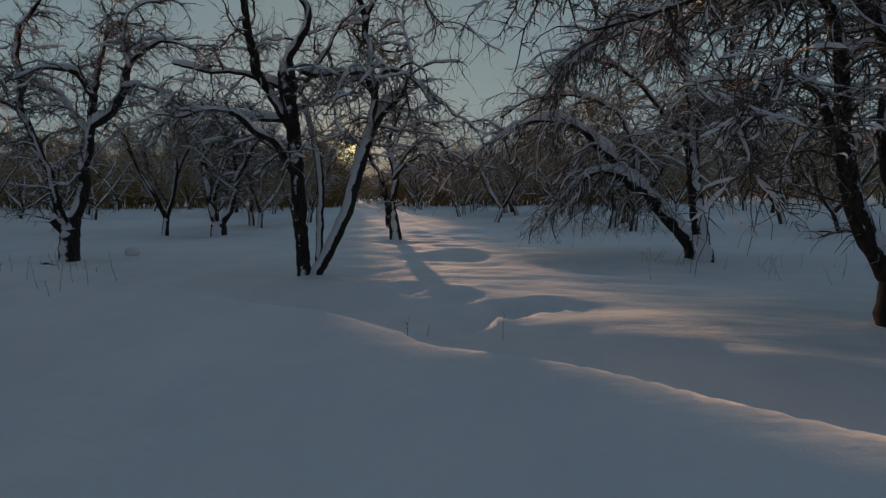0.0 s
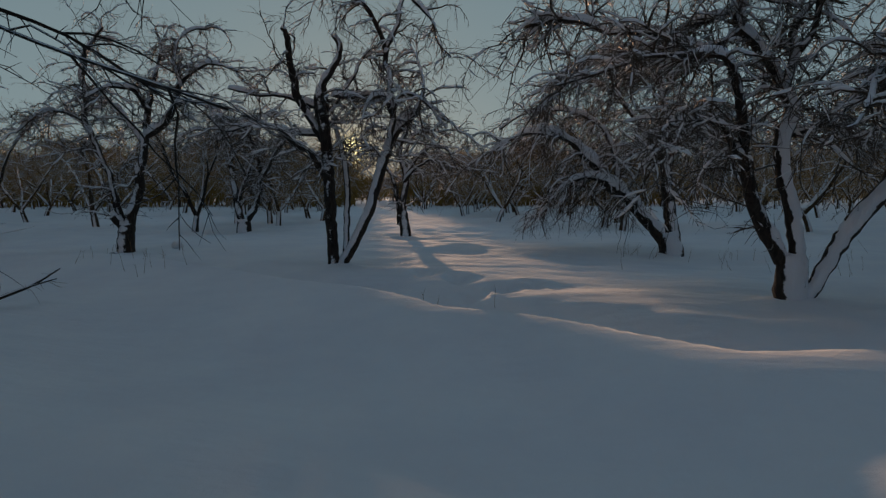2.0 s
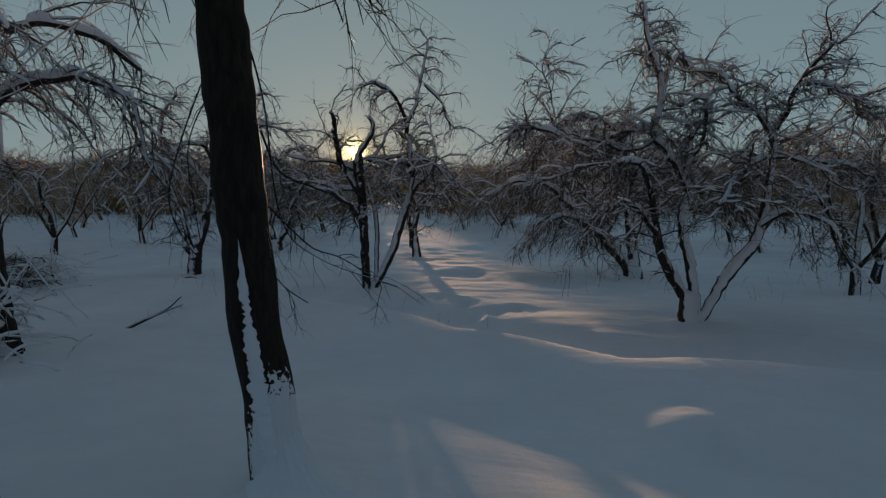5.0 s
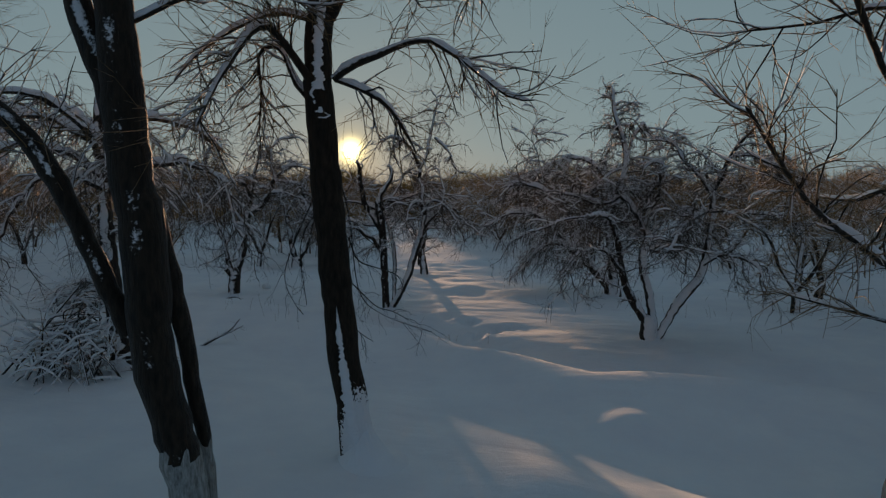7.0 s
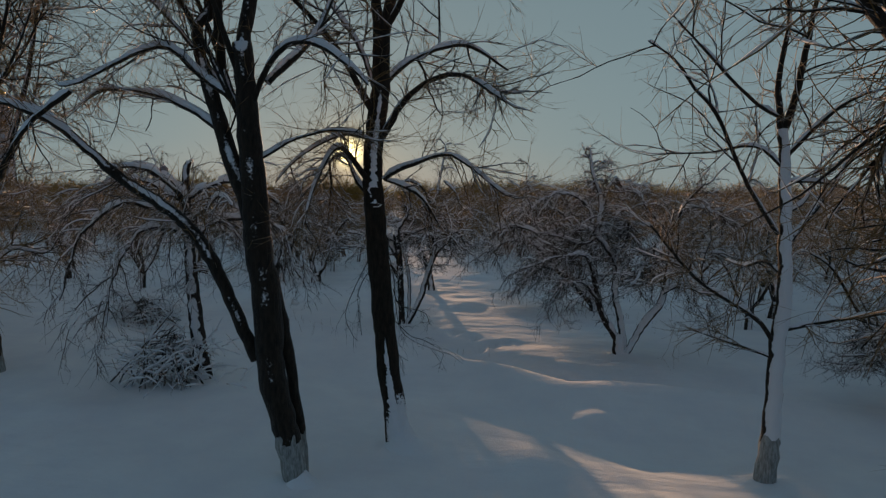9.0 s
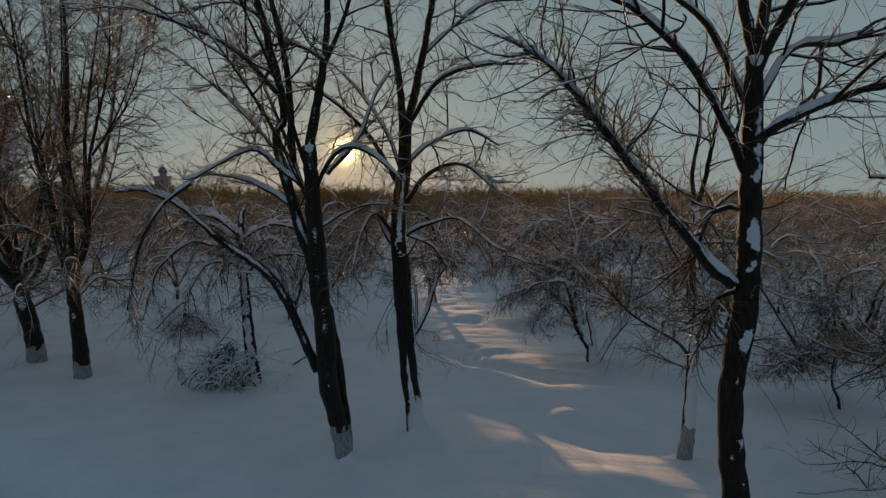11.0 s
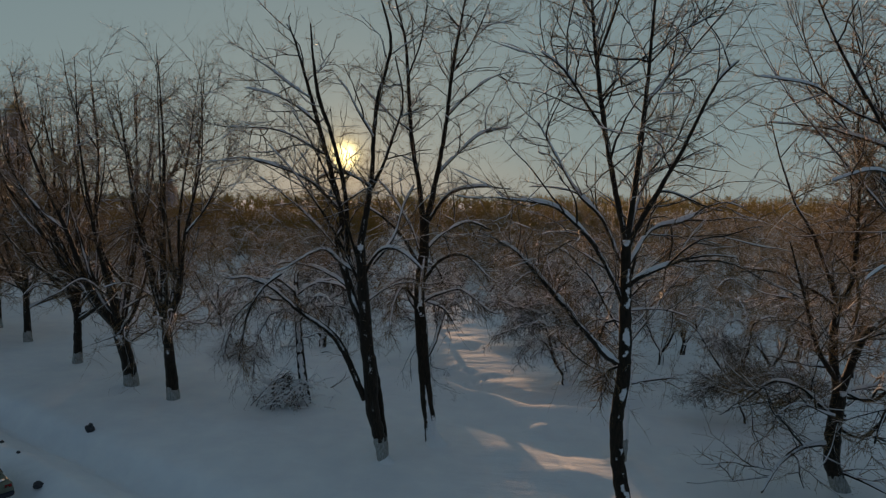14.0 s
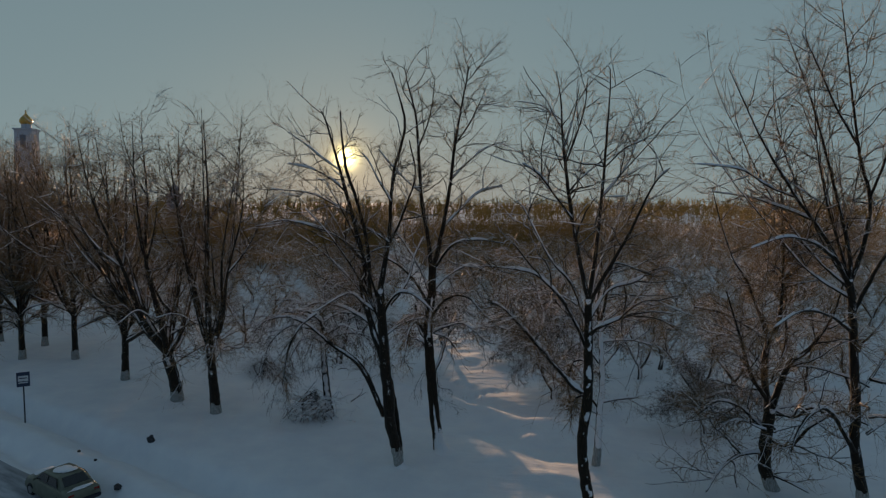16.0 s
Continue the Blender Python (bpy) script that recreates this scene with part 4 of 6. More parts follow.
F_STEMS, F_LIMBS = [], []
F_STEMS.append([(0.24, 0, 0.09, 0.2), (0.15, 0, 0.71, 0.205), (-0.11, 0, 1.85, 0.225), (-0.19, 0, 3.22, 0.235), (-0.3, 0, 4.06, 0.225), (-0.5, 0, 7.22, 0.154)])
F_STEMS.append([(0.31, 0.35, 0.48, 0.075), (0.08, 0.23, 2.32, 0.1), (-0.14, 0.1, 3.55, 0.11)])
F_LIMBS.append([(-0.5, 0, 7.06, 0.15), (-0.16, 0.16, 9.28, 0.111), (-0.07, 0.19, 10.84, 0.1), (0.06, 0.22, 11.94, 0.089), (0.37, 0.24, 13.04, 0.077), (0.46, 0.26, 13.92, 0.066), (-0.02, 0.3, 15.7, 0.022)])
F_LIMBS.append([(-0.29, 0, 4.06, 0.167), (-0.5, 0.02, 4.8, 0.154), (-0.73, 0.04, 5.42, 0.145), (-1.26, 0.14, 7.34, 0.115), (-1.16, 0.43, 8.13, 0.124), (-1.89, 0.51, 11.06, 0.101), (-2.38, 0.56, 12.84, 0.067), (-2.71, 0.59, 13.95, 0.045), (-2.93, 0.6, 14.35, 0.022)])
F_LIMBS.append([(-0.91, 0.2, 6.8, 0.101), (-0.98, 0.06, 8.84, 0.1), (-1.34, -0.13, 10.61, 0.088), (-1.74, -0.3, 11.91, 0.087), (-1.88, -0.47, 13.18, 0.054), (-1.91, -0.6, 14.05, 0.032)])
F_LIMBS.append([(-0.37, 0, 2.11, 0.102), (-1.14, -0.1, 3.98, 0.107), (-1.86, -0.18, 4.71, 0.098), (-2.24, -0.22, 4.95, 0.089), (-3.2, -0.35, 5.84, 0.071), (-3.56, -0.39, 6.03, 0.063), (-4.06, -0.44, 6.21, 0.043), (-4.56, -0.5, 6.16, 0.027)])
F_LIMBS.append([(-0.46, 0, 6.07, 0.061), (-0.77, -0.05, 6.42, 0.057), (-1.14, -0.11, 6.68, 0.052), (-1.55, -0.22, 7.08, 0.048), (-1.98, -0.31, 7.01, 0.043), (-2.81, -0.53, 6.5, 0.023), (-3.07, -0.6, 6.44, 0.015)])
F_LIMBS.append([(-0.84, 0, 5.82, 0.057), (-1.43, 0.15, 6.21, 0.05), (-2.21, 0.38, 6.5, 0.047), (-3.04, 0.64, 6.59, 0.039), (-3.51, 0.8, 6.41, 0.027)])
F_LIMBS.append([(-0.4, 0, 6.11, 0.057), (-0.17, -0.1, 6.64, 0.056), (0.11, -0.2, 7.01, 0.052), (0.46, -0.3, 7.17, 0.047), (0.87, -0.42, 7.06, 0.046), (1.28, -0.57, 6.76, 0.038), (1.57, -0.7, 6.47, 0.023)])
F_LIMBS.append([(-0.4, 0, 5.3, 0.037), (-0.1, 0.11, 5.51, 0.033), (0.27, 0.31, 5.75, 0.03), (0.8, 0.61, 5.92, 0.022), (1.28, 0.9, 5.91, 0.013)])
F_LIMBS.append([(-0.1, 0, 9.07, 0.078), (0.24, -0.15, 9.74, 0.066), (0.59, -0.43, 10.62, 0.054), (0.93, -0.85, 11.68, 0.042), (0.74, -1.4, 12.89, 0.031)])
F_LIMBS.append([(-1.23, 0.3, 8.37, 0.079), (-2.1, 0.02, 9.28, 0.066), (-3.12, -0.36, 9.74, 0.054), (-4.1, -0.78, 9.96, 0.032), (-4.95, -1.2, 9.76, 0.021)])
F_LIMBS.append([(-1.67, 0.5, 10.16, 0.068), (-2.67, 0.8, 10.72, 0.057), (-3.66, 1.17, 11.06, 0.046), (-5.21, 1.8, 11.18, 0.024)])
F_LIMBS.append([(-0.1, 0, 9.07, 0.078), (-0.81, 0.43, 9.49, 0.068), (-1.56, 0.94, 9.58, 0.046), (-2.63, 1.8, 9.18, 0.024)])
F_LIMBS.append([(-0.06, 0, 10.72, 0.066), (-0.56, 0.25, 11.5, 0.056), (-0.93, 0.55, 12.18, 0.034), (-1.29, 0.8, 12.64, 0.023)])
F_LIMBS.append([(-0.11, 0, 6.61, 0.078), (0.53, 0.49, 7.44, 0.068), (0.84, 1.24, 8.52, 0.058), (1.17, 1.8, 9.19, 0.036)])
F_LIMBS.append([(-1.82, 0, 11.05, 0.055), (-2.28, -0.1, 11.48, 0.044), (-3, -0.31, 11.9, 0.033), (-3.9, -0.6, 12.1, 0.021)])
F_LIMBS.append([(-2.07, 0, 11.92, 0.055), (-2.78, 0.28, 12.37, 0.044), (-3.53, 0.72, 12.96, 0.034), (-4.32, 1.2, 13.46, 0.017)])
F_LIMBS.append([(-2.9, -0.6, 6.37, 0.055), (-3.54, -0.67, 5.83, 0.044), (-3.96, -0.8, 4.97, 0.033), (-4.15, -1, 3.7, 0.022)])

H_STEMS, H_LIMBS = [], []
H_STEMS.append([(-0.02, 0, 0.24, 0.168), (0.04, 0, 1.02, 0.145), (0.07, 0, 2.49, 0.126), (0.15, 0, 3.06, 0.121), (0.06, 0, 5.11, 0.093), (-0.02, 0, 5.94, 0.084)])
H_LIMBS.append([(-0.02, 0, 5.86, 0.067), (-0.1, 0.04, 6.69, 0.054), (0.07, 0.12, 7.69, 0.046), (0.05, 0.2, 8.61, 0.038), (0.22, 0.29, 9.62, 0.025), (0.14, 0.4, 10.63, 0.013)])
H_LIMBS.append([(0, 0, 5.9, 0.071), (0.1, -0.01, 6.19, 0.067), (0.26, -0.07, 7.15, 0.058), (0.31, -0.12, 7.7, 0.049), (0.46, -0.2, 8.52, 0.036), (0.43, -0.29, 9.39, 0.024), (0.53, -0.4, 10.29, 0.012)])
H_LIMBS.append([(0.04, 0, 2.31, 0.043), (-0.27, -0.1, 2.73, 0.038), (-0.76, -0.27, 3.05, 0.038), (-1.59, -0.62, 3.55, 0.028), (-2.51, -1.2, 4.4, 0.015)])
H_LIMBS.append([(-0.01, 0, 4.22, 0.038), (-0.59, -0.09, 5.02, 0.034), (-1.23, -0.29, 6.14, 0.033), (-1.62, -0.39, 6.51, 0.028), (-2, -0.5, 6.95, 0.024), (-2.43, -0.6, 7.19, 0.016)])
H_LIMBS.append([(-0.01, 0, 5.34, 0.034), (-0.27, 0.1, 5.62, 0.03), (-0.55, 0.22, 5.68, 0.026), (-0.96, 0.45, 5.59, 0.018), (-1.58, 0.8, 5.59, 0.014)])
H_LIMBS.append([(-0.1, 0, 6.15, 0.038), (-0.51, -0.12, 6.33, 0.033), (-1.07, -0.4, 6.67, 0.028), (-1.65, -0.78, 7.03, 0.023), (-2.21, -1.2, 7.33, 0.014)])
H_LIMBS.append([(0.18, 0, 4.08, 0.043), (0.91, 0.15, 4.95, 0.039), (1.28, 0.26, 5.47, 0.035), (2.42, 0.6, 6.74, 0.018)])
H_LIMBS.append([(0.19, 0, 2.61, 0.039), (0.61, -0.12, 2.74, 0.034), (1.03, -0.33, 2.86, 0.029), (1.42, -0.6, 3, 0.016)])
H_LIMBS.append([(0.11, 0, 5.09, 0.03), (0.72, 0.27, 5.09, 0.026), (1.56, 0.74, 4.98, 0.023), (2.62, 1.4, 4.63, 0.015)])
H_LIMBS.append([(0.07, 0, 5.49, 0.034), (0.31, -0.3, 5.9, 0.033), (0.47, -0.75, 6.21, 0.027), (0.59, -1.2, 6.35, 0.015)])
H_LIMBS.append([(0.01, 0, 2.12, 0.026), (-0.3, 0.21, 2.22, 0.022), (-1, 1, 2.39, 0.01)])
H_LIMBS.append([(0.13, 0, 3.49, 0.03), (0.05, 0.51, 3.71, 0.027), (0, 1.11, 3.56, 0.024), (-0.06, 1.8, 3.6, 0.015)])
H_LIMBS.append([(0.09, 0, 4.56, 0.034), (0.63, 0.37, 4.78, 0.026), (1.26, 1.16, 5.37, 0.024), (2.16, 2, 5.84, 0.015)])

I_STEMS, I_LIMBS = [], []
I_STEMS.append([(0.28, 0, 1.06, 0.187), (-0.08, 0, 3.33, 0.152), (0.06, 0, 4.97, 0.151), (0.02, 0, 7.84, 0.108)])
I_LIMBS.append([(0.02, 0, 7.76, 0.091), (-0.35, 0.07, 9.5, 0.083), (-0.61, 0.17, 11.15, 0.074), (-0.78, 0.28, 12.79, 0.049), (-0.82, 0.33, 13.61, 0.033), (-0.95, 0.4, 14.47, 0.016)])
I_LIMBS.append([(0.04, 0, 7.76, 0.091), (0.28, -0.11, 10.33, 0.073), (0.43, -0.36, 13.98, 0.024), (0.32, -0.4, 14.51, 0.016)])
I_LIMBS.append([(0.07, 0, 7.68, 0.083), (0.31, -0.05, 8.27, 0.083), (1.05, -0.24, 9.69, 0.065), (1.66, -0.48, 11.14, 0.04), (2.08, -0.6, 11.64, 0.024)])
I_LIMBS.append([(0.03, 0, 7.17, 0.067), (0.7, 0.46, 8.03, 0.059), (1.6, 0.94, 8.23, 0.052), (2.35, 1.4, 8.53, 0.027)])
I_LIMBS.append([(-0.11, 0, 5.06, 0.091), (-0.49, -0.03, 5.37, 0.083), (-1.43, -0.15, 6.46, 0.066), (-2.44, -0.34, 7.58, 0.039), (-2.81, -0.4, 7.81, 0.025)])
I_LIMBS.append([(0.01, 0, 6.39, 0.075), (-0.34, 0.07, 7.18, 0.075), (-0.71, 0.14, 7.78, 0.068), (-1.15, 0.23, 8.27, 0.061), (-1.67, 0.32, 8.62, 0.053), (-2.87, 0.5, 8.77, 0.027)])
I_LIMBS.append([(0.02, 0, 6.51, 0.071), (0.16, -0.03, 6.88, 0.067), (0.5, -0.08, 7.1, 0.059), (0.96, -0.15, 7.31, 0.051), (1.41, -0.23, 7.48, 0.043), (1.84, -0.31, 7.55, 0.036), (2.29, -0.4, 7.5, 0.021)])
I_LIMBS.append([(0.01, 0, 7.17, 0.067), (-0.44, 0.32, 8.3, 0.067), (-0.99, 0.64, 8.95, 0.051), (-1.76, 1.4, 10.56, 0.026)])
I_LIMBS.append([(0.01, 0, 4.97, 0.042), (-0.24, 0.14, 4.85, 0.025), (-0.33, 0.5, 4.28, 0.017)])
I_LIMBS.append([(0.01, 0, 7.34, 0.058), (0.49, 0.7, 8.77, 0.051), (1.73, 2.2, 10.84, 0.028)])
I_LIMBS.append([(-0.47, 0, 10.16, 0.049), (-1, -0.22, 10.81, 0.04), (-1.55, -0.54, 11.44, 0.032), (-2.06, -0.8, 11.74, 0.016)])
I_LIMBS.append([(0.32, 0, 10.82, 0.049), (0.78, 0.14, 11.31, 0.041), (1.35, 0.44, 12.16, 0.033), (1.8, 0.9, 13.37, 0.017)])
I_LIMBS.append([(-0.72, 0, 11.79, 0.041), (-0.47, -0.22, 12.58, 0.032), (-0.32, -0.54, 13.32, 0.024), (-0.33, -0.9, 14.03, 0.012)])
I_LIMBS.append([(0.02, 0, 5.99, 0.042), (-0.34, 0.17, 5.94, 0.025), (-0.42, 0.7, 5.01, 0.017)])

P_STEMS = [[(0.01, 0, 0.24, 0.256), (-0.13, 0, 2.2, 0.212), (-0.22, 0, 3.3, 0.19), (-0.3, 0.1, 6.5, 0.12), (-0.2, 0.2, 10.5, 0.06), (-0.3, 0.1, 14.6, 0.015)]]
Q_STEMS = [[(0.28, 0, 0.42, 0.301), (0.1, 0, 1.5, 0.285), (-0.17, 0, 2.4, 0.27)]]


def fan_limbs(seed, fork, at, height, width, lean, stems, radius):
    """Ascending limbs that part from one fork, swing outwards, then rise into a rounded fan; each parts again twice or thrice."""
    g = np.random.default_rng(seed)
    out = []
    for k in range(stems):
        u = -1 + 2 * (k + 0.5) / stems + g.normal() * 0.08
        dx, dy = lean + width * u, width * 0.75 * g.uniform(-1, 1)
        top = height * (1 - 0.2 * u * u) - g.uniform(0, 1.2)
        z0, q = fork + g.uniform(-0.2, 0.5), radius * g.uniform(0.7, 1.0)
        rows = [(at, 0, z0, q)]
        for s, o, v in ((0.15, 0.26, 0.8), (0.4, 0.56, 0.6), (0.7, 0.84, 0.36), (1.0, 1.0, 0.1)):
            rows.append((at + dx * o + g.normal() * 0.12, dy * o + g.normal() * 0.12, z0 + (top - z0) * s, q * v))
        out.append(rows)
        for _ in range(3):
            a, b = rows[g.integers(1, 4)], g.uniform(0, 2 * math.pi)
            reach, rise = g.uniform(0.7, 1.9), g.uniform(2.0, 4.4)
            c, e = math.cos(b) * reach + dx * 0.15, math.sin(b) * reach
            rise = min(rise, height - a[2] + 0.3)
            out.append([(*a[:3], a[3] * 0.65), (a[0] + c * 0.5, a[1] + e * 0.5, a[2] + rise * 0.3, a[3] * 0.5), (a[0] + c * 0.85, a[1] + e * 0.85, a[2] + rise * 0.65, a[3] * 0.32), (a[0] + c, a[1] + e, a[2] + rise, 0.012)])
    return out


P_LIMBS = fan_limbs(201, 3.0, -0.2, 15.6, 3.1, 0.1, 6, 0.15)
Q_LIMBS = fan_limbs(202, 2.4, -0.17, 15.2, 4.5, -2.2, 9, 0.21)

RT1_STEMS, RT1_LIMBS = [], []
RT1_STEMS.append([(0.03, 0, -0.15, 0.218), (-0.31, 0, 0.71, 0.226), (-0.38, 0, 1.45, 0.226), (-0.25, 0, 3.08, 0.197)])
RT1_LIMBS.append([(-0.26, 0, 2.93, 0.135), (-0.47, 0.02, 4.02, 0.125), (-0.5, 0.04, 4.92, 0.116), (-0.44, 0.07, 5.82, 0.107), (-1.2, 0.19, 7.8, 0.062), (-1.7, 0.22, 8.6, 0.053), (-2.2, 0.31, 10.0, 0.035), (-2.5, 0.4, 11.2, 0.018)])
RT1_LIMBS.append([(-0.37, 0.2, 5.62, 0.099), (0.04, 0.17, 6.35, 0.089), (-0.01, -0.05, 8.6, 0.061), (-0.5, -0.5, 11.4, 0.025)])
RT1_LIMBS.append([(-0.23, 0, 2.97, 0.126), (0.22, -0.25, 4.77, 0.097), (0.65, -0.37, 5.2, 0.079), (1.04, -0.52, 5.76, 0.061), (1.46, -0.8, 6.84, 0.042), (1.8, -0.9, 8.6, 0.02)])
RT1_LIMBS.append([(-0.3, 0, 3.3, 0.085), (-1.1, -0.22, 4.4, 0.07), (-1.7, -0.49, 5.9, 0.05), (-2.4, -0.8, 7.6, 0.026)])
RT1_LIMBS.append([(-0.45, 0, 5.65, 0.071), (-1.09, 0.38, 6.13, 0.063), (-1.74, 0.89, 6.5, 0.046), (-2.52, 1.6, 6.6, 0.029)])
RT1_LIMBS.append([(-0.2, 0, 4.1, 0.07), (0.5, 0.5, 5.4, 0.055), (0.7, 1.0, 7.4, 0.04), (1.3, 1.3, 9.3, 0.02)])
RT1_LIMBS.append([(-0.01, 0, 7.9, 0.061), (0.73, 0.22, 8.8, 0.053), (1.24, 0.56, 9.8, 0.036), (1.64, 1, 10.9, 0.018)])
RT1_LIMBS.append([(-0.25, 0, 3.11, 0.063), (0.41, -0.39, 2.88, 0.053), (0.77, -0.85, 3.38, 0.043), (1.17, -1.5, 3.25, 0.025)])
RT1_LIMBS.append([(-0.44, 0, 1.43, 0.084), (-1.34, -0.13, 1.38, 0.073), (-2.15, -0.33, 0.92, 0.052), (-2.76, -0.6, 0.19, 0.031)])
RT1_LIMBS.append([(-0.47, 0, 2.08, 0.084), (0.37, -0.23, 1.74, 0.062), (0.88, -0.53, 2.5, 0.051), (1.45, -0.9, 3.15, 0.03)])
RT1_LIMBS.append([(-0.37, 0, 0.67, 0.063), (0.32, -0.23, 0.45, 0.052), (0.96, -0.6, 0.16, 0.031)])
RT1_LIMBS.append([(-0.48, 0, 2.3, 0.073), (-1.26, 0.2, 3.09, 0.063), (-2.02, 0.4, 3.23, 0.043), (-2.56, 0.6, 2.73, 0.032)])

RT2_STEMS, RT2_LIMBS = [], []
RT2_STEMS.append([(0.05, 0, -0.21, 0.202), (-0.44, 0, 2.28, 0.17), (-0.45, 0, 3.51, 0.16), (-0.78, 0, 7.14, 0.138), (-0.94, 0, 8.03, 0.128)])
RT2_LIMBS.append([(-0.87, 0, 7.73, 0.118), (-1.88, -0.07, 9.51, 0.098), (-2.97, -0.16, 10.87, 0.077), (-4.28, -0.3, 12.76, 0.048), (-5.61, -0.5, 15.15, 0.019)])
RT2_LIMBS.append([(-0.92, 0, 7.93, 0.108), (-1, 0.07, 9.31, 0.098), (-2.16, 0.49, 14.01, 0.049), (-3.1, 0.8, 16.79, 0.02)])
RT2_LIMBS.append([(-0.91, 0, 7.83, 0.108), (-0.45, 0.02, 9.31, 0.098), (-0.32, 0.04, 10.88, 0.088), (-0.78, 0.08, 12.62, 0.068), (-1.54, 0.2, 17.57, 0.019)])
RT2_LIMBS.append([(-0.76, 0, 6.74, 0.089), (-0.09, -0.11, 8.34, 0.078), (0.68, -0.28, 9.92, 0.068), (1.16, -0.5, 11.82, 0.047)])
RT2_LIMBS.append([(-1.41, 0, 8.72, 0.078), (-2.45, -0.38, 9.33, 0.067), (-3.73, -0.96, 9.55, 0.047), (-5.25, -1.8, 9.24, 0.027)])
RT2_LIMBS.append([(-2.26, 0, 10.09, 0.068), (-3.08, 0.32, 10.47, 0.059), (-4.02, 0.87, 10.87, 0.04), (-5.13, 1.6, 11.08, 0.021)])
RT2_LIMBS.append([(-2.88, 0, 10.87, 0.058), (-3.96, -0.17, 11.25, 0.048), (-5.08, -0.45, 11.8, 0.038), (-6.78, -0.9, 11.96, 0.019)])
RT2_LIMBS.append([(-0.62, -0.3, 1.99, 0.089), (-1.72, -0.6, 3.54, 0.078), (-2.39, -0.74, 3.55, 0.068), (-2.96, -0.95, 3.03, 0.048), (-3.36, -1.2, 2.35, 0.028)])
RT2_LIMBS.append([(-0.68, 0, 6.14, 0.069), (-1.78, -0.44, 6.82, 0.058), (-3.14, -1.11, 7.12, 0.047), (-4.53, -2, 6.73, 0.027)])
RT2_LIMBS.append([(-0.35, 0, 10.88, 0.068), (0.02, -0.15, 12.22, 0.058), (0.12, -0.45, 14.07, 0.038), (-0.05, -0.8, 15.83, 0.018)])
RT2_LIMBS.append([(-0.83, 0, 12.61, 0.058), (-1.8, -0.21, 13.91, 0.048), (-2.61, -0.5, 15.16, 0.037), (-3.39, -0.8, 16.18, 0.018)])

J_STEMS, J_LIMBS = [], []
J_STEMS.append([(0.02, 0, -0.04, 0.2), (-0.22, 0.05, 2.19, 0.165), (-0.39, 0.17, 5.78, 0.1), (-0.3, 0.2, 6.62, 0.073)])
J_LIMBS.append([(-0.28, 0, 4.32, 0.094), (-0.95, -0.09, 5.17, 0.083), (-1.74, -0.19, 5.38, 0.072), (-2.43, -0.33, 4.77, 0.052), (-2.9, -0.54, 3.55, 0.041), (-3.24, -0.8, 2.14, 0.02)])
J_LIMBS.append([(-0.31, 0, 5.38, 0.084), (-1.2, 0.12, 6.2, 0.073), (-2.07, 0.23, 6.29, 0.063), (-2.98, 0.38, 5.75, 0.042), (-3.84, 0.6, 4.66, 0.021)])
J_LIMBS.append([(-0.22, 0, 3.69, 0.084), (0.49, -0.06, 4.55, 0.073), (1.34, -0.13, 4.77, 0.062), (2.19, -0.23, 4.16, 0.042), (2.62, -0.4, 2.72, 0.021)])
J_LIMBS.append([(-0.28, 0, 5.58, 0.073), (0.44, 0.26, 6.21, 0.063), (1.22, 0.58, 6.09, 0.053), (1.78, 1, 5.31, 0.033)])
J_LIMBS.append([(-0.24, 0, 3.9, 0.084), (-0.74, -0.13, 4.34, 0.073), (-1.31, -0.32, 4.15, 0.052), (-1.79, -0.8, 2.98, 0.041), (-1.82, -1.4, 1.68, 0.02)])
J_LIMBS.append([(-0.27, 0, 4.75, 0.073), (-0.46, -0.32, 5.81, 0.062), (-0.93, -0.77, 6.64, 0.05), (-1.58, -1.2, 6.85, 0.03)])
J_LIMBS.append([(-0.25, 0, 4.53, 0.073), (0.4, -0.5, 5.21, 0.061), (0.92, -1.01, 5.66, 0.04), (1.44, -1.6, 5.32, 0.029)])
J_LIMBS.append([(-0.3, 0, 5.58, 0.073), (-0.86, 0.39, 6.4, 0.063), (-1.89, 1.02, 7.02, 0.043), (-2.97, 1.6, 7.01, 0.033)])

TURN = 11.0
APPLE = "old crooked apple tree, snow lying on its dark limbs"
ORCHARD = "orchard apple trees"


def apple(x, y, stems, limbs, seed, detail=1.0, label=APPLE, bark=APPLE_BARK, style=apple_style):
    root = tree_root("apple_tree", x, y, 0.0, TURN, label, "apple tree", ORCHARD)
    return build_tree(root, np.random.default_rng(seed), stems, limbs, bark, style, detail=detail, twig=APPLE_TWIG, crook=0.03, limb_bark=APPLE_BARK)


apple(-6.86, 9.89, A_STEMS, A_LIMBS, 1, 1.0, "old apple tree forked at the ground, with snowy stub ends")
apple(0.67, 6.9, C_STEMS, C_LIMBS, 2, 2.6, "broad apple tree with three splayed snow-plastered stems", APPLE_PLASTERED)
apple(0.0, 14.87, D_STEMS, D_LIMBS, 3, 2.1, "leaning apple tree with a low drooping snowy crown", style=hanging_apple_style)
apple(-7.8, 18.3, N_STEMS, N_LIMBS, 4, 0.9)
apple(-13.67, 11.98, L_STEMS, L_LIMBS, 5, 1.3)
apple(-14.73, 20.3, M_STEMS, M_LIMBS, 6, 1.2)
def lowered(lines, knee, share):
    return [[(x, y, z if z < knee else knee + (z - knee) * share, q) for x, y, z, q in l] for l in lines]


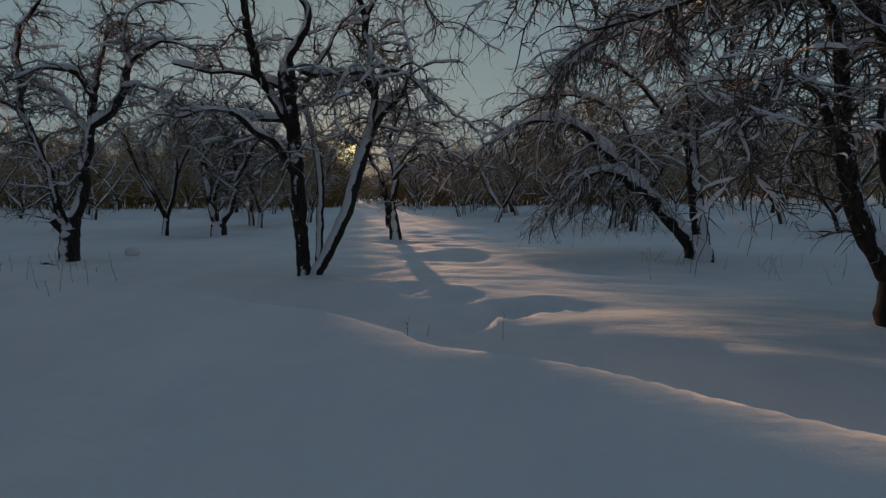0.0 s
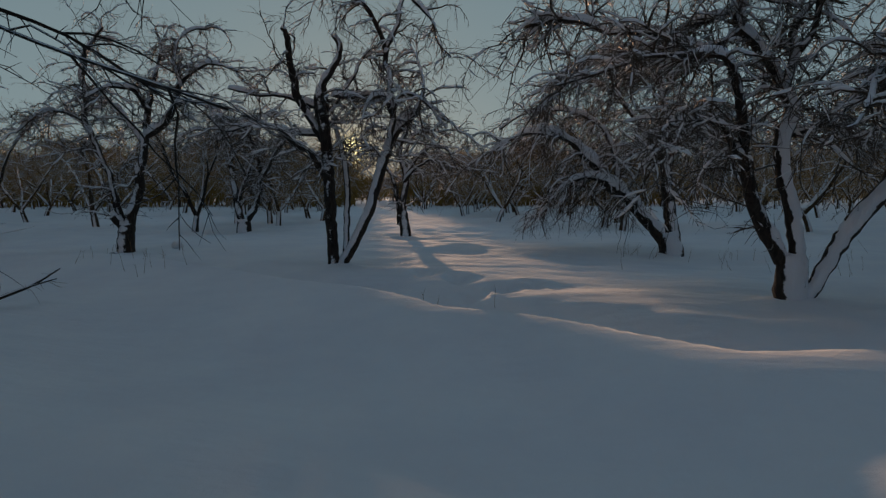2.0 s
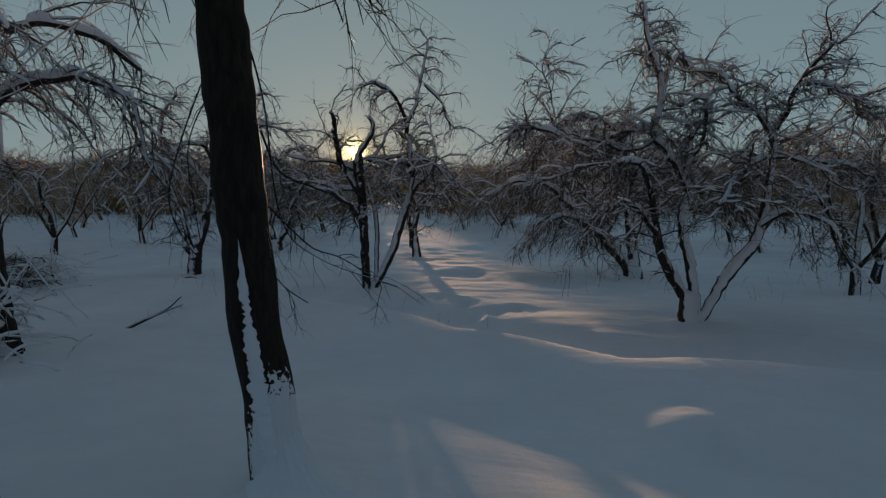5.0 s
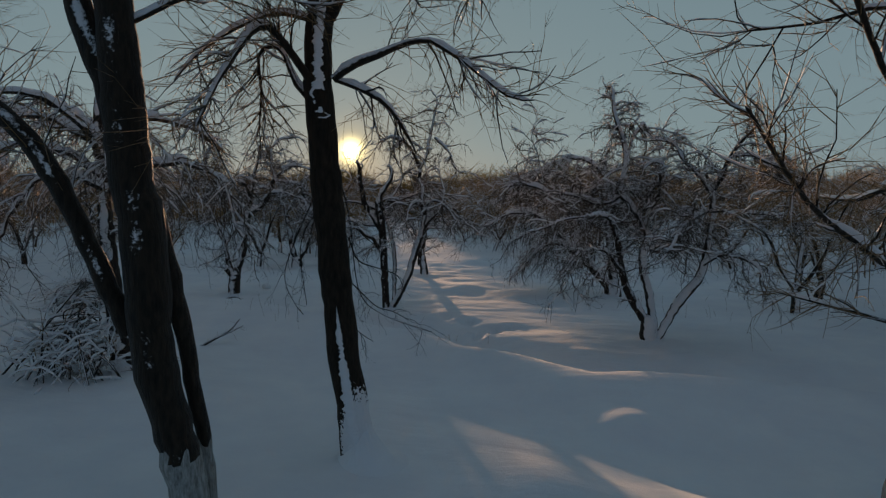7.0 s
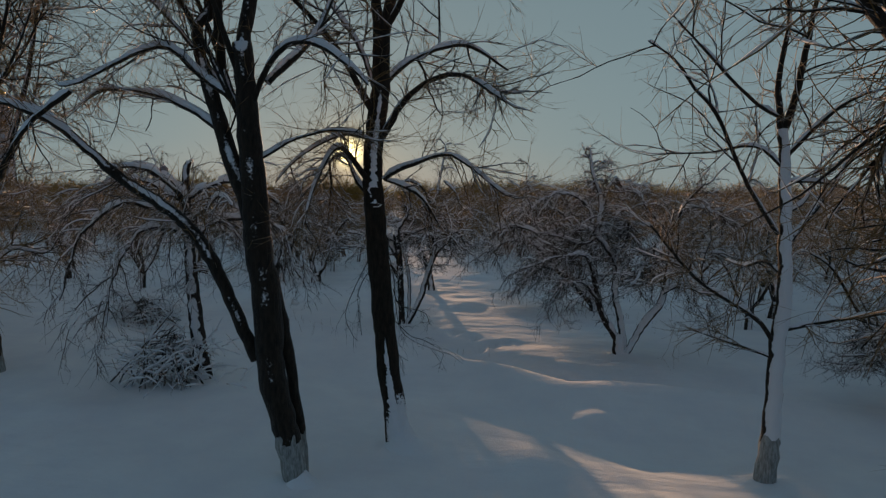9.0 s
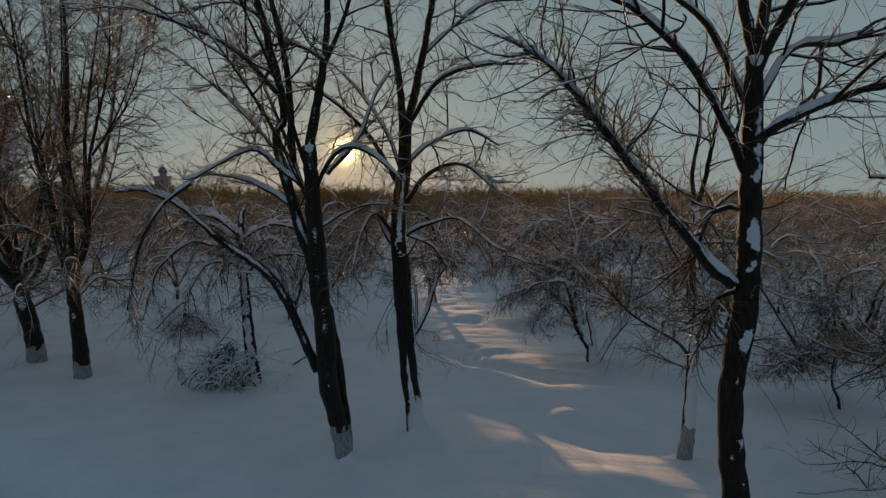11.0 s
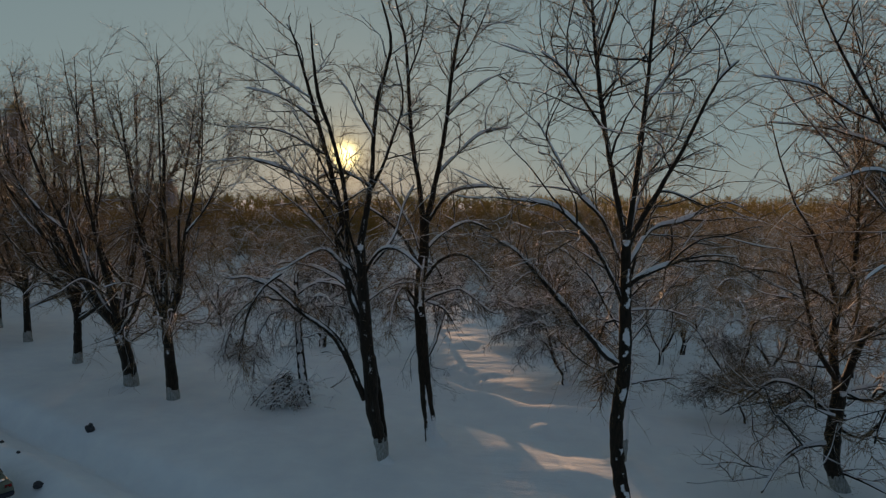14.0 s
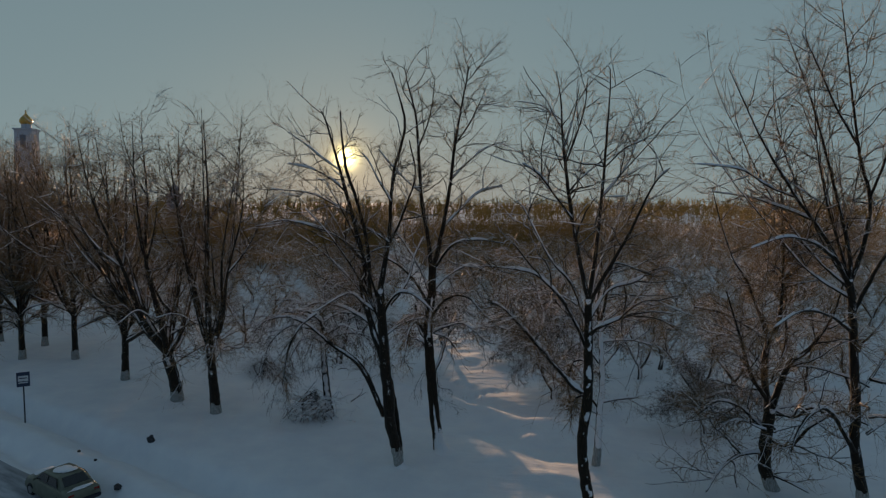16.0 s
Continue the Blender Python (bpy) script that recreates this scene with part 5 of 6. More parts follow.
apple(-10.38, 2.03, lowered(J_STEMS, 3.5, 0.7), lowered(J_LIMBS, 3.5, 0.6), 7, 1.1, "weeping old apple tree with a snow-plastered trunk", APPLE_COATED, hanging_apple_style)

K_STEMS = [[(0.15, 0, -0.2, 0.07), (0.05, 0, 0.3, 0.06), (-0.12, 0.05, 0.7, 0.055), (-0.1, 0.1, 1.2, 0.06), (0.0, 0.1, 1.6, 0.05)]]
K_LIMBS = [[(0, 0.1, 1.5, 0.04), (-0.5, 0, 1.7, 0.03), (-1.2, -0.2, 1.5, 0.02), (-1.8, -0.3, 1.0, 0.01)], [(0, 0.1, 1.5, 0.04), (0.1, 0.3, 2.2, 0.03), (-0.2, 0.2, 2.9, 0.02), (-0.6, 0.2, 3.3, 0.01)],
           [(0, 0.1, 1.6, 0.04), (0.6, -0.2, 2.0, 0.03), (1.3, -0.3, 2.1, 0.02), (2.0, -0.4, 1.6, 0.01)], [(-0.05, 0.1, 1.3, 0.03), (-0.6, 0.5, 1.5, 0.02), (-1.2, 0.8, 1.3, 0.01)], [(0, 0.1, 1.5, 0.03), (0.5, 0.6, 1.9, 0.02), (1.0, 1.0, 1.6, 0.01)]]
apple(7.4, 3.2, K_STEMS, [[(x * 1.35, y * 1.35, z, q * 1.2) for x, y, z, q in l] for l in K_LIMBS], 8, 1.5, "small leaning apple tree with a thin bent stem")

LIME = "tall bare lime tree, whitewashed foot, snow on its boughs"


def lime(x, y, stems, limbs, bark, seed, detail=1.0, label=LIME, style=lime_style, wash=0.62, flare=1.15):
    root = tree_root("lime_tree", x, y, 0.0, TURN, label, "lime tree", "roadside lime trees")
    limbs = [[(x, y, z, q * (1 - 0.3 * min(1, max(0, (z - 5) / 4)))) for x, y, z, q in l] for l in limbs]
    return build_tree(root, np.random.default_rng(seed), stems, limbs, bark, style, wash, detail, flare=flare, bare=14, limb_bark=LIME_BARE)


def low_boughs(seed, n, low, high, reach, lift=0.5):
    """Long side boughs that arch out from the lower trunk and hang at their ends."""
    g = np.random.default_rng(seed)
    out = []
    for k in range(n):
        a, z, q, u = g.uniform(0, 2 * math.pi), g.uniform(low, high), g.uniform(0.035, 0.06), g.uniform(0.6, 1.0) * reach
        c, s = math.cos(a), math.sin(a)
        bend = g.normal(size=(4, 3)) * 0.14
        rows = [(0, 0, z, q)]
        for i, (f, up) in enumerate(((0.25, 0.5), (0.55, 0.9), (0.8, 0.85), (1.0, 0.5))):
            rows.append((c * u * f + bend[i, 0], s * u * f + bend[i, 1], max(0.8, z + lift * up * u * 0.6 + bend[i, 2]), q * (1 - 0.8 * f)))
        out.append(rows)
    return out


lime_strip_root = lime(-4.34, -1.2, E_STEMS, E_LIMBS, LIME_FLECKED, 11, 0.8, "tall forked lime tree with a strip of blown snow", wash=0.0, flare=1.0)
hanging = [single(smooth_line([(x, y * 0.7, z, q * 0.62) for x, y, z, q in l], 0.08)) for l in E_HANGING]
for P, R in hanging:
    part("limb", mesh_from("limb", *tubes([(P, R, R)], 8), LIME_BARE), lime_strip_root, "thin hanging bough")
g = np.random.default_rng(77)
sprays = sprout(g, hanging, 80, 0.15, (20, 60), (0.25, 0.8), (0.0026, 0.0045), 8, 0.2, 0.16, None, 1.0)
tips = sprout(g, [sprays] + hanging, 360, 0.1, (20, 60), (0.06, 0.28), (0.0016, 0.0026), 4, 0.26, 0.08, None, 0.9)
part("twig_mass", mesh_from("twig_mass", *tubes([(P, R, R) for P, R in (sprays, tips)], 4), LIME_BARE), lime_strip_root, "dark hanging twigs", "stuff")


def snow_strip(root, stem, low, high, way, width, seed):
    """Snow blown against one side of a trunk: a ragged band standing proud of the bark."""
    g = np.random.default_rng(seed)
    l = smooth_line(stem, 0.012)
    l = l[(l[:, 2] > low) & (l[:, 2] < high)]
    u = (l[:, 2] - low) / (high - low)
    shape = width * (1.2 - 0.8 * u) * np.clip((1 - u) * 5, 0.05, 1)
    sides = []
    for k in range(2):  # each edge ragged in its own way
        coarse = np.convolve(g.normal(size=len(l) + 24), np.ones(25) / 5, "valid")
        fine = np.convolve(g.normal(size=len(l) + 2), np.ones(3) / 1.7, "valid")
        sides.append(shape * np.clip(1 + 0.25 * coarse + 0.16 * fine, 0.25, 1.8))
    way = np.array(way) / np.hypot(*way)
    w = np.maximum(*sides)
    C = l[:, :3].copy()
    C[:, :2] += way * (l[:, 3:4] * (1.0 - 0.35 * (w[:, None] / l[:, 3:4]) ** 2))
    S = np.array([-way[1], way[0], 0.0])
    N = np.array([way[0], way[1], 0.0])
    a = np.linspace(0, 2 * np.pi, 10, endpoint=False)
    wide = np.where(np.cos(a) > 0, sides[0][:, None], sides[1][:, None])
    V = C[:, None] + S * (wide * np.cos(a))[..., None] + N * (np.minimum(w, 0.05)[:, None] * 0.45 * np.sin(a))[..., None]
    idx = np.arange(len(l) * 10).reshape(len(l), 10)
    nxt = np.roll(idx, -1, 1)
    quads = np.stack([idx[:-1], nxt[:-1], nxt[1:], idx[1:]], -1).reshape(-1, 4)
    part("snow_strip", mesh_from("snow_strip", V.reshape(-1, 3), quads, CAP), root, "ragged band of wind-blown snow")


def snow_skirt(root, stem, height, way, spread, seed):
    """Snow packed against a trunk's foot, highest on one side, running out into the ground."""
    g = np.random.default_rng(seed)
    l = smooth_line(stem, 0.05)
    n, rows = 180, 14
    a = np.linspace(0, 2 * np.pi, n, endpoint=False)
    facing = np.clip(0.5 + 0.5 * np.cos(a - math.atan2(way[1], way[0])), 0, 1) ** 1.6
    coarse = np.convolve(g.normal(size=n + 20), np.ones(21) / 4.6, "valid")
    ragged = 1 + 0.04 * coarse + 0.02 * np.convolve(g.normal(size=n + 2), np.ones(3) / 1.7, "valid")
    top = (0.04 + height * facing) * ragged
    V = np.empty((rows, n, 3))
    for k in range(rows):
        v = k / (rows - 1)
        z = top * (1 - v) ** 2.1 - 0.06 * v
        cx, cy, cr = (np.interp(z, l[:, 2], l[:, c]) for c in (0, 1, 3))
        rad = cr * 1.02 + 0.015 * min(1, v * 8) + (0.12 + spread * facing) * v ** 1.25
        V[k] = np.stack([cx + rad * np.cos(a), cy + rad * np.sin(a), z], 1)
    idx = np.arange(n * rows).reshape(rows, n)
    nxt = np.roll(idx, -1, 1)
    quads = np.stack([idx[:-1], idx[1:], nxt[1:], nxt[:-1]], -1).reshape(-1, 4)
    part("snow_skirt", mesh_from("snow_skirt", V.reshape(-1, 3), quads, SNOW), root, "snow packed against the trunk's foot")


snow_strip(lime_strip_root, E_STEMS[0], 0.1, 2.15, (0.05, -1), 0.075, 1)
snow_strip(lime_strip_root, E_STEMS[0], 4.6, 7.0, (0.2, -1), 0.07, 2)
snow_skirt(lime_strip_root, E_STEMS[0], 0.42, (0.93, -0.37), 0.45, 3)


def along(stem, z):
    rows = np.array(stem)
    return [float(np.interp(z, rows[:, 2], rows[:, c])) for c in (0, 1)]


FORK_BOUGHS = []
for low, out, high, deep in ((5.8, 2.9, 10.4, -0.4), (5.6, 2.6, 10.8, 0.9), (6.4, 2.0, 11.4, -0.9), (6.0, 3.4, 9.4, 0.4)):
    fx, fy = along(F_STEMS[0], low)
    FORK_BOUGHS.append([(fx, fy, low, 0.06), (fx - out * 0.35, fy + deep * 0.4, low + (high - low) * 0.45, 0.048), (fx - out * 0.72, fy + deep * 0.8, low + (high - low) * 0.8, 0.03), (fx - out, fy + deep, high, 0.012)])
forked_root = lime(-5.67, -3.23, F_STEMS, F_LIMBS + FORK_BOUGHS, LIME_BARE, 12, 0.9, "dark two-stemmed lime tree with a long low snowy bough", wash=0.9, flare=1.0)
snow_skirt(forked_root, F_STEMS[0], 0.2, (0.9, -0.3), 0.35, 5)
lime(2.4, -1.37, H_STEMS, H_LIMBS, LIME_COATED, 13, 0.3, "lime tree with its trunk coated in blown snow", slender_lime_style, 0.8)
lime(1.65, -8.3, I_STEMS, I_LIMBS, LIME_STRIPED, 14, 0.85)
lime(-16.14, 1.25, P_STEMS, P_LIMBS + low_boughs(1, 5, 1.8, 4.2, 3.6), LIME_BARE, 15, 1.3, style=stout_lime_style)
lime(-19.47, 2.55, Q_STEMS, Q_LIMBS + low_boughs(2, 5, 1.8, 4.4, 4.4), LIME_BARE, 16, 1.4, style=stout_lime_style)
lime(8.78, -2.31, RT1_STEMS, RT1_LIMBS + low_boughs(5, 5, 1.4, 3.2, 3.0, 0.3), LIME_BARE, 17, 1.1, style=stout_lime_style)
lime(11.61, -2.83, RT2_STEMS, RT2_LIMBS + fan_limbs(204, 7.4, -0.85, 16.4, 3.0, -2.6, 6, 0.085) + low_boughs(6, 6, 2.0, 4.5, 3.4, 0.3), LIME_BARE, 18, 1.2, style=stout_lime_style)
for k, (x, y, h) in enumerate(((-24.7, 5.7, 13.5), (-31.4, 9.5, 15.5), (-34.9, 8.8, 15), (-36.5, 12.4, 14.5), (-44.9, 18.7, 16), (-41.0, 13.0, 15.5), (-50.0, 20.0, 16.0), (-56.0, 25.0, 16.0))):
    r = np.random.default_rng(30 + k)
    stems, limbs = tall_limbs(r, h, 8, 2.2, 0.2, 0.4)
    limbs += fan_limbs(220 + k, 2.6, 0.0, h, 3.6, 0.0, 7, 0.13)
    limbs += low_boughs(40 + k, 6, 1.8, 4.5, 4.4)
    root = tree_root("lime_tree", x, y, at_ground(x, y), 40 * k, LIME, "lime tree", "roadside lime trees")
    build_tree(root, r, stems, limbs, LIME_BARE, stout_lime_style if k < 1 else far_lime_style, 0.7, 1.2, flare=1.3, split=k < 1, bare=6)

# ---------------------------------------------------------------- the rest of the orchard, in rows
rng = np.random.default_rng(3)


def orchard_kind(seed, detail, height, reach, twig_snow, style=far_apple_style):
    r = np.random.default_rng(seed)
    root = tree_root("apple_tree", 0, 0, 0, 0, "snow-laden apple tree in an orchard row", "apple tree", ORCHARD)
    return build_tree(root, r, *vase_limbs(r, height, reach, 3 + seed % 2), APPLE_BARK if twig_snow else FAR_BARK, row_apple_style if twig_snow else style, detail=detail, split=False, twig_snow=twig_snow, twig=FAR_TWIG)


spots = [(-18.65, 35.3), (5.6, 12.2), (10.2, 9.6), (13.2, 14.6), (8.0, 19.5), (15.6, 8.2), (13.5, 26.9), (18.5, 20.0)]
for i in range(-16, 13):
    shift = rng.uniform(-1.5, 1.5) if i not in (-1, 0, -2) else 0.0
    for j in range(-1, 18):
        y = 6.9 + (3.0, 0.0)[i % 2] + 7.6 * j + shift + rng.normal() * 0.5
        x = 0.67 + 7.4 * i - 0.083 * (y - 6.9) + rng.normal() * 0.5
        ahead, across = y + 22, x + 1.5 + 0.19 * (y + 22)
        if abs(across) > 0.70 * ahead + 2 or y < 4 - 0.25 * x - (6 if x > 4 else 0) or x < -40 and y < 30:
            continue
        if min(math.hypot(x - tx, y - ty) for tx, ty in TRUNKS) < 4.2 or rng.random() < 0.04:
            continue
        lane = 0.942 * x + 0.336 * y
        if 21 < y < 90 and -4.3 < lane < 3.4:  # the open strip along which the low sun reaches the road
            continue
        spots.append((x, y))
for k in range(34):  # trees added between the rows to block the low sun beside the strip
    s, side = rng.uniform(24, 78), (rng.uniform(-12.0, -5.4), rng.uniform(4.2, 12))[k % 2]
    x, y = 0.942 * side - 0.336 * s, 0.336 * side + 0.942 * s
    if min(math.hypot(x - tx, y - ty) for tx, ty in spots) > 2.2:
        spots.append((x, y))
near_kinds = [orchard_kind(50 + k, 0.7, 4.3 + 0.35 * (k % 3), 2.6 + 0.25 * (k % 2), True) for k in range(5)]
far_kinds = [orchard_kind(60 + k, 1.35, 4.5 + 0.3 * (k % 3), 3.5, False) for k in range(4)]
distant_kinds = [orchard_kind(70 + k, 1.2, 4.6 + 0.3 * (k % 3), 3.6, False, distant_apple_style) for k in range(3)]
used, turn_of = set(), {len(near_kinds): 0, len(far_kinds): 0, len(distant_kinds): 0}
for x, y in sorted(spots, key=lambda s: s[1]):
    kinds = near_kinds if y < 22 else far_kinds if y < 58 else distant_kinds
    turn_of[len(kinds)] += 1
    k = turn_of[len(kinds)] % len(kinds)
    m = pose(x, y, at_ground(x, y), 0, 0, rng.uniform(0, 360))
    proto = kinds[k]
    if proto.name in used:
        copy_thing(proto, m @ Matrix.Scale(rng.uniform(0.85, 1.08) if y < 30 or -10 < 0.942 * x + 0.336 * y < 9 else rng.uniform(1.05, 1.28), 4))
    else:
        used.add(proto.name)
        proto.matrix_basis = m

# ---------------------------------------------------------------- woods on the horizon
r = np.random.default_rng(5)


def wood(n, across, along, tall, thick, sprays):
    """Bare trees scattered over a stretch: stems, boughs, sprays."""
    s, side = r.uniform(*along, n), r.uniform(*across, n)
    O = np.stack([0.942 * side - 0.336 * s, 0.336 * side + 0.942 * s, np.full(n, -0.2)], 1)
    top = r.uniform(*tall, n) * (1 + 0.16 * np.sin(side * 0.21 + s * 0.05) * np.sin(side * 0.083 + 1.0))
    stem = grow(r, O, np.tile([0, 0, 1.0], (n, 1)), top * 0.55, np.full(n, thick * 0.9), 4, 0.14, 0)
    k = top.mean() / 8.5
    bough = sprout(r, [stem], n * 7, 0.3, (20, 70), (1.5 * k, 3.6 * k), (0.6 * thick, 1.1 * thick), 2, 0.25, 0.0)
    spray = sprout(r, [bough], n * sprays, 0.2, (25, 75), (0.8 * k, 2.0 * k), (0.5 * thick, 0.8 * thick), 2, 0.2, 0.0)
    return [stem, bough, spray]


trees = wood(520, (-230, -2.9), (135, 210), (10.5, 13), 0.12, 18) + wood(430, (2.6, 190), (135, 210), (10.5, 13), 0.12, 18) + wood(90, (-6, 5), (150, 230), (8.5, 10.2), 0.12, 18) + wood(70, (-16, 16), (300, 560), (12, 16), 0.25, 18) + wood(8, (78, 88), (100, 106), (11.5, 13.5), 0.12, 60) + wood(650, (-1100, 900), (700, 1200), (24, 31), 0.85, 9) + wood(760, (-420, -15), (300, 560), (13, 16), 0.34, 13) + wood(700, (15, 380), (300, 560), (13, 16), 0.34, 13) + wood(60, (-15, 15), (300, 560), (8.5, 11.5), 0.25, 16)
# a belt of trees added on both sides of the open strip, to block the low sun
for lo, hi in ((-62, -3.0), (4.2, 45)):
    trees += wood(int((hi - lo) * 8) + 2, (lo, hi), (76, 98), (8.6, 11.2), 0.11, 26)
# denser added trees that trim the sun patch at the strip's left edge
trees += wood(75, (-9.5, -2.6), (76, 98), (8.6, 11.2), 0.11, 40)
woods = new("far_woods", mesh_from("far_woods", *tubes([(P, R, R) for P, R in trees], 3), FROSTED))
tagged(woods, "bare brown woods along the horizon", "woods", kind="stuff")

# ---------------------------------------------------------------- plain materials for small things


def plain(name, low, high, scale, rough=0.7, metal=0.0, relief=0.004):
    m, t, b = material(name)
    co = coords(t)
    a, f = noise_node(t, scale, 5, 0.6, co), noise_node(t, scale * 9, 4, 0.6, co)
    t.links.new(ramp(t, a.outputs["Fac"], ((0.3, low), (0.7, high))).outputs[0], b.inputs["Base Color"])
    b.inputs["Roughness"].default_value, b.inputs["Metallic"].default_value = rough, metal
    bump(t, b, ((f.outputs["Fac"], 0.4, relief),))
    return m


CAR_PAINT = plain("dusty_car_paint", (0.13, 0.14, 0.10), (0.19, 0.20, 0.15), 3, 0.4, 0.3, 0.0005)
GLASS = plain("dark_car_glass", (0.012, 0.014, 0.016), (0.02, 0.022, 0.024), 4, 0.12, 0.0, 0.0002)
RUBBER = plain("tyre_rubber", (0.015, 0.015, 0.015), (0.03, 0.03, 0.03), 12, 0.85)
RIM = plain("steel_rim", (0.25, 0.25, 0.26), (0.35, 0.35, 0.36), 8, 0.45, 0.8)
LAMP_RED = plain("red_lamp_glass", (0.28, 0.015, 0.01), (0.35, 0.02, 0.015), 20, 0.25)
POLE = plain("painted_steel_pole", (0.03, 0.035, 0.05), (0.05, 0.055, 0.07), 9, 0.5, 0.4)
BOARD = plain("blue_sign_enamel", (0.02, 0.035, 0.075), (0.03, 0.045, 0.09), 5, 0.45)
WHITE_ENAMEL = plain("white_enamel", (0.62, 0.63, 0.62), (0.72, 0.72, 0.7), 6, 0.5)
CLOD = plain("dirty_ice", (0.02, 0.02, 0.022), (0.07, 0.07, 0.075), 14, 0.8, 0.0, 0.01)
PLASTER = plain("pale_plaster", (0.42, 0.44, 0.48), (0.5, 0.51, 0.54), 0.3, 0.85)
ROSE_PLASTER = plain("rose_plaster", (0.36, 0.27, 0.26), (0.42, 0.31, 0.29), 0.3, 0.85)
GILT = plain("gilded_metal", (0.55, 0.33, 0.08), (0.62, 0.4, 0.12), 1.0, 0.35, 0.9)
ROOF = plain("grey_roof_metal", (0.14, 0.15, 0.17), (0.2, 0.21, 0.23), 0.5, 0.6, 0.3)


def ring_mesh(name, rings, mat, cap=True):
    """Skin over closed rings of equal length, ends closed."""
    bm = bmesh.new()
    rows = [[bm.verts.new(p) for p in ring] for ring in rings]
    n = len(rows[0])
    for a, b in zip(rows, rows[1:]):
        for i in range(n):
            bm.faces.new((a[i], a[(i + 1) % n], b[(i + 1) % n], b[i]))
    if cap:
        bm.faces.new(rows[0][::-1])
        bm.faces.new(rows[-1])
    bmesh.ops.recalc_face_normals(bm, faces=bm.faces)
    me = bpy.data.meshes.new(name)
    bm.to_mesh(me)
    bm.free()
    me.materials.append(mat)
    return me


def box_mesh(name, size, at, mat, bevel=0.01):
    bm = bmesh.new()
    bmesh.ops.create_cube(bm, size=1, matrix=Matrix.Translation(at) @ Matrix.Diagonal((*size, 1)))
    if bevel:
        bmesh.ops.bevel(bm, geom=bm.edges, offset=bevel, segments=2, affect="EDGES")
    me = bpy.data.meshes.new(name)
    bm.to_mesh(me)
    bm.free()
    me.materials.append(mat)
    return me


def lathe(name, profile, sides, mat, at=(0, 0, 0)):
    return ring_mesh(name, [[(at[0] + r * math.cos(2 * math.pi * k / sides), at[1] + r * math.sin(2 * math.pi * k / sides), at[2] + z) for k in range(sides)] for r, z in profile], mat)


def smooth(ob):
    ob.data.polygons.foreach_set("use_smooth", [True] * len(ob.data.polygons))
    return ob


def lump(name, rng, size, mat, rough=0.25):
    bm = bmesh.new()
    bmesh.ops.create_icosphere(bm, subdivisions=3, radius=1)
    off = Vector(rng.uniform(-50, 50, 3))
    for v in bm.verts:
        v.co *= 1 + rough * noise.noise(v.co * 1.3 + off) + rough * 0.5 * noise.noise(v.co * 3.1 + off)
        v.co = Vector((v.co.x * size[0], v.co.y * size[1], v.co.z * size[2]))
    me = bpy.data.meshes.new(name)
    bm.to_mesh(me)
    bm.free()
    me.materials.append(mat)
    me.polygons.foreach_set("use_smooth", [True] * len(me.polygons))
    return me

# ---------------------------------------------------------------- parked car


def section(x, z0, z1, w0, w1, r=0.12):
    """A rounded ring across the car at x: widths at the bottom and the top."""
    pts = []
    for sx, sz in ((1, 0), (1, 1), (-1, 1), (-1, 0)):
        w, z = (w0, z0) if sz == 0 else (w1, z1)
        for k in range(4):
            a = (k / 3) * math.pi / 2
            c, s = math.cos(a), math.sin(a)
            px, pz = {(1, 0): (s, -c), (1, 1): (c, s), (-1, 1): (-s, c), (-1, 0): (-c, -s)}[(sx, sz)]
            pts.append((x, sx * (w - r) + px * r, z + (r if sz == 0 else -r) + pz * r))
    return pts


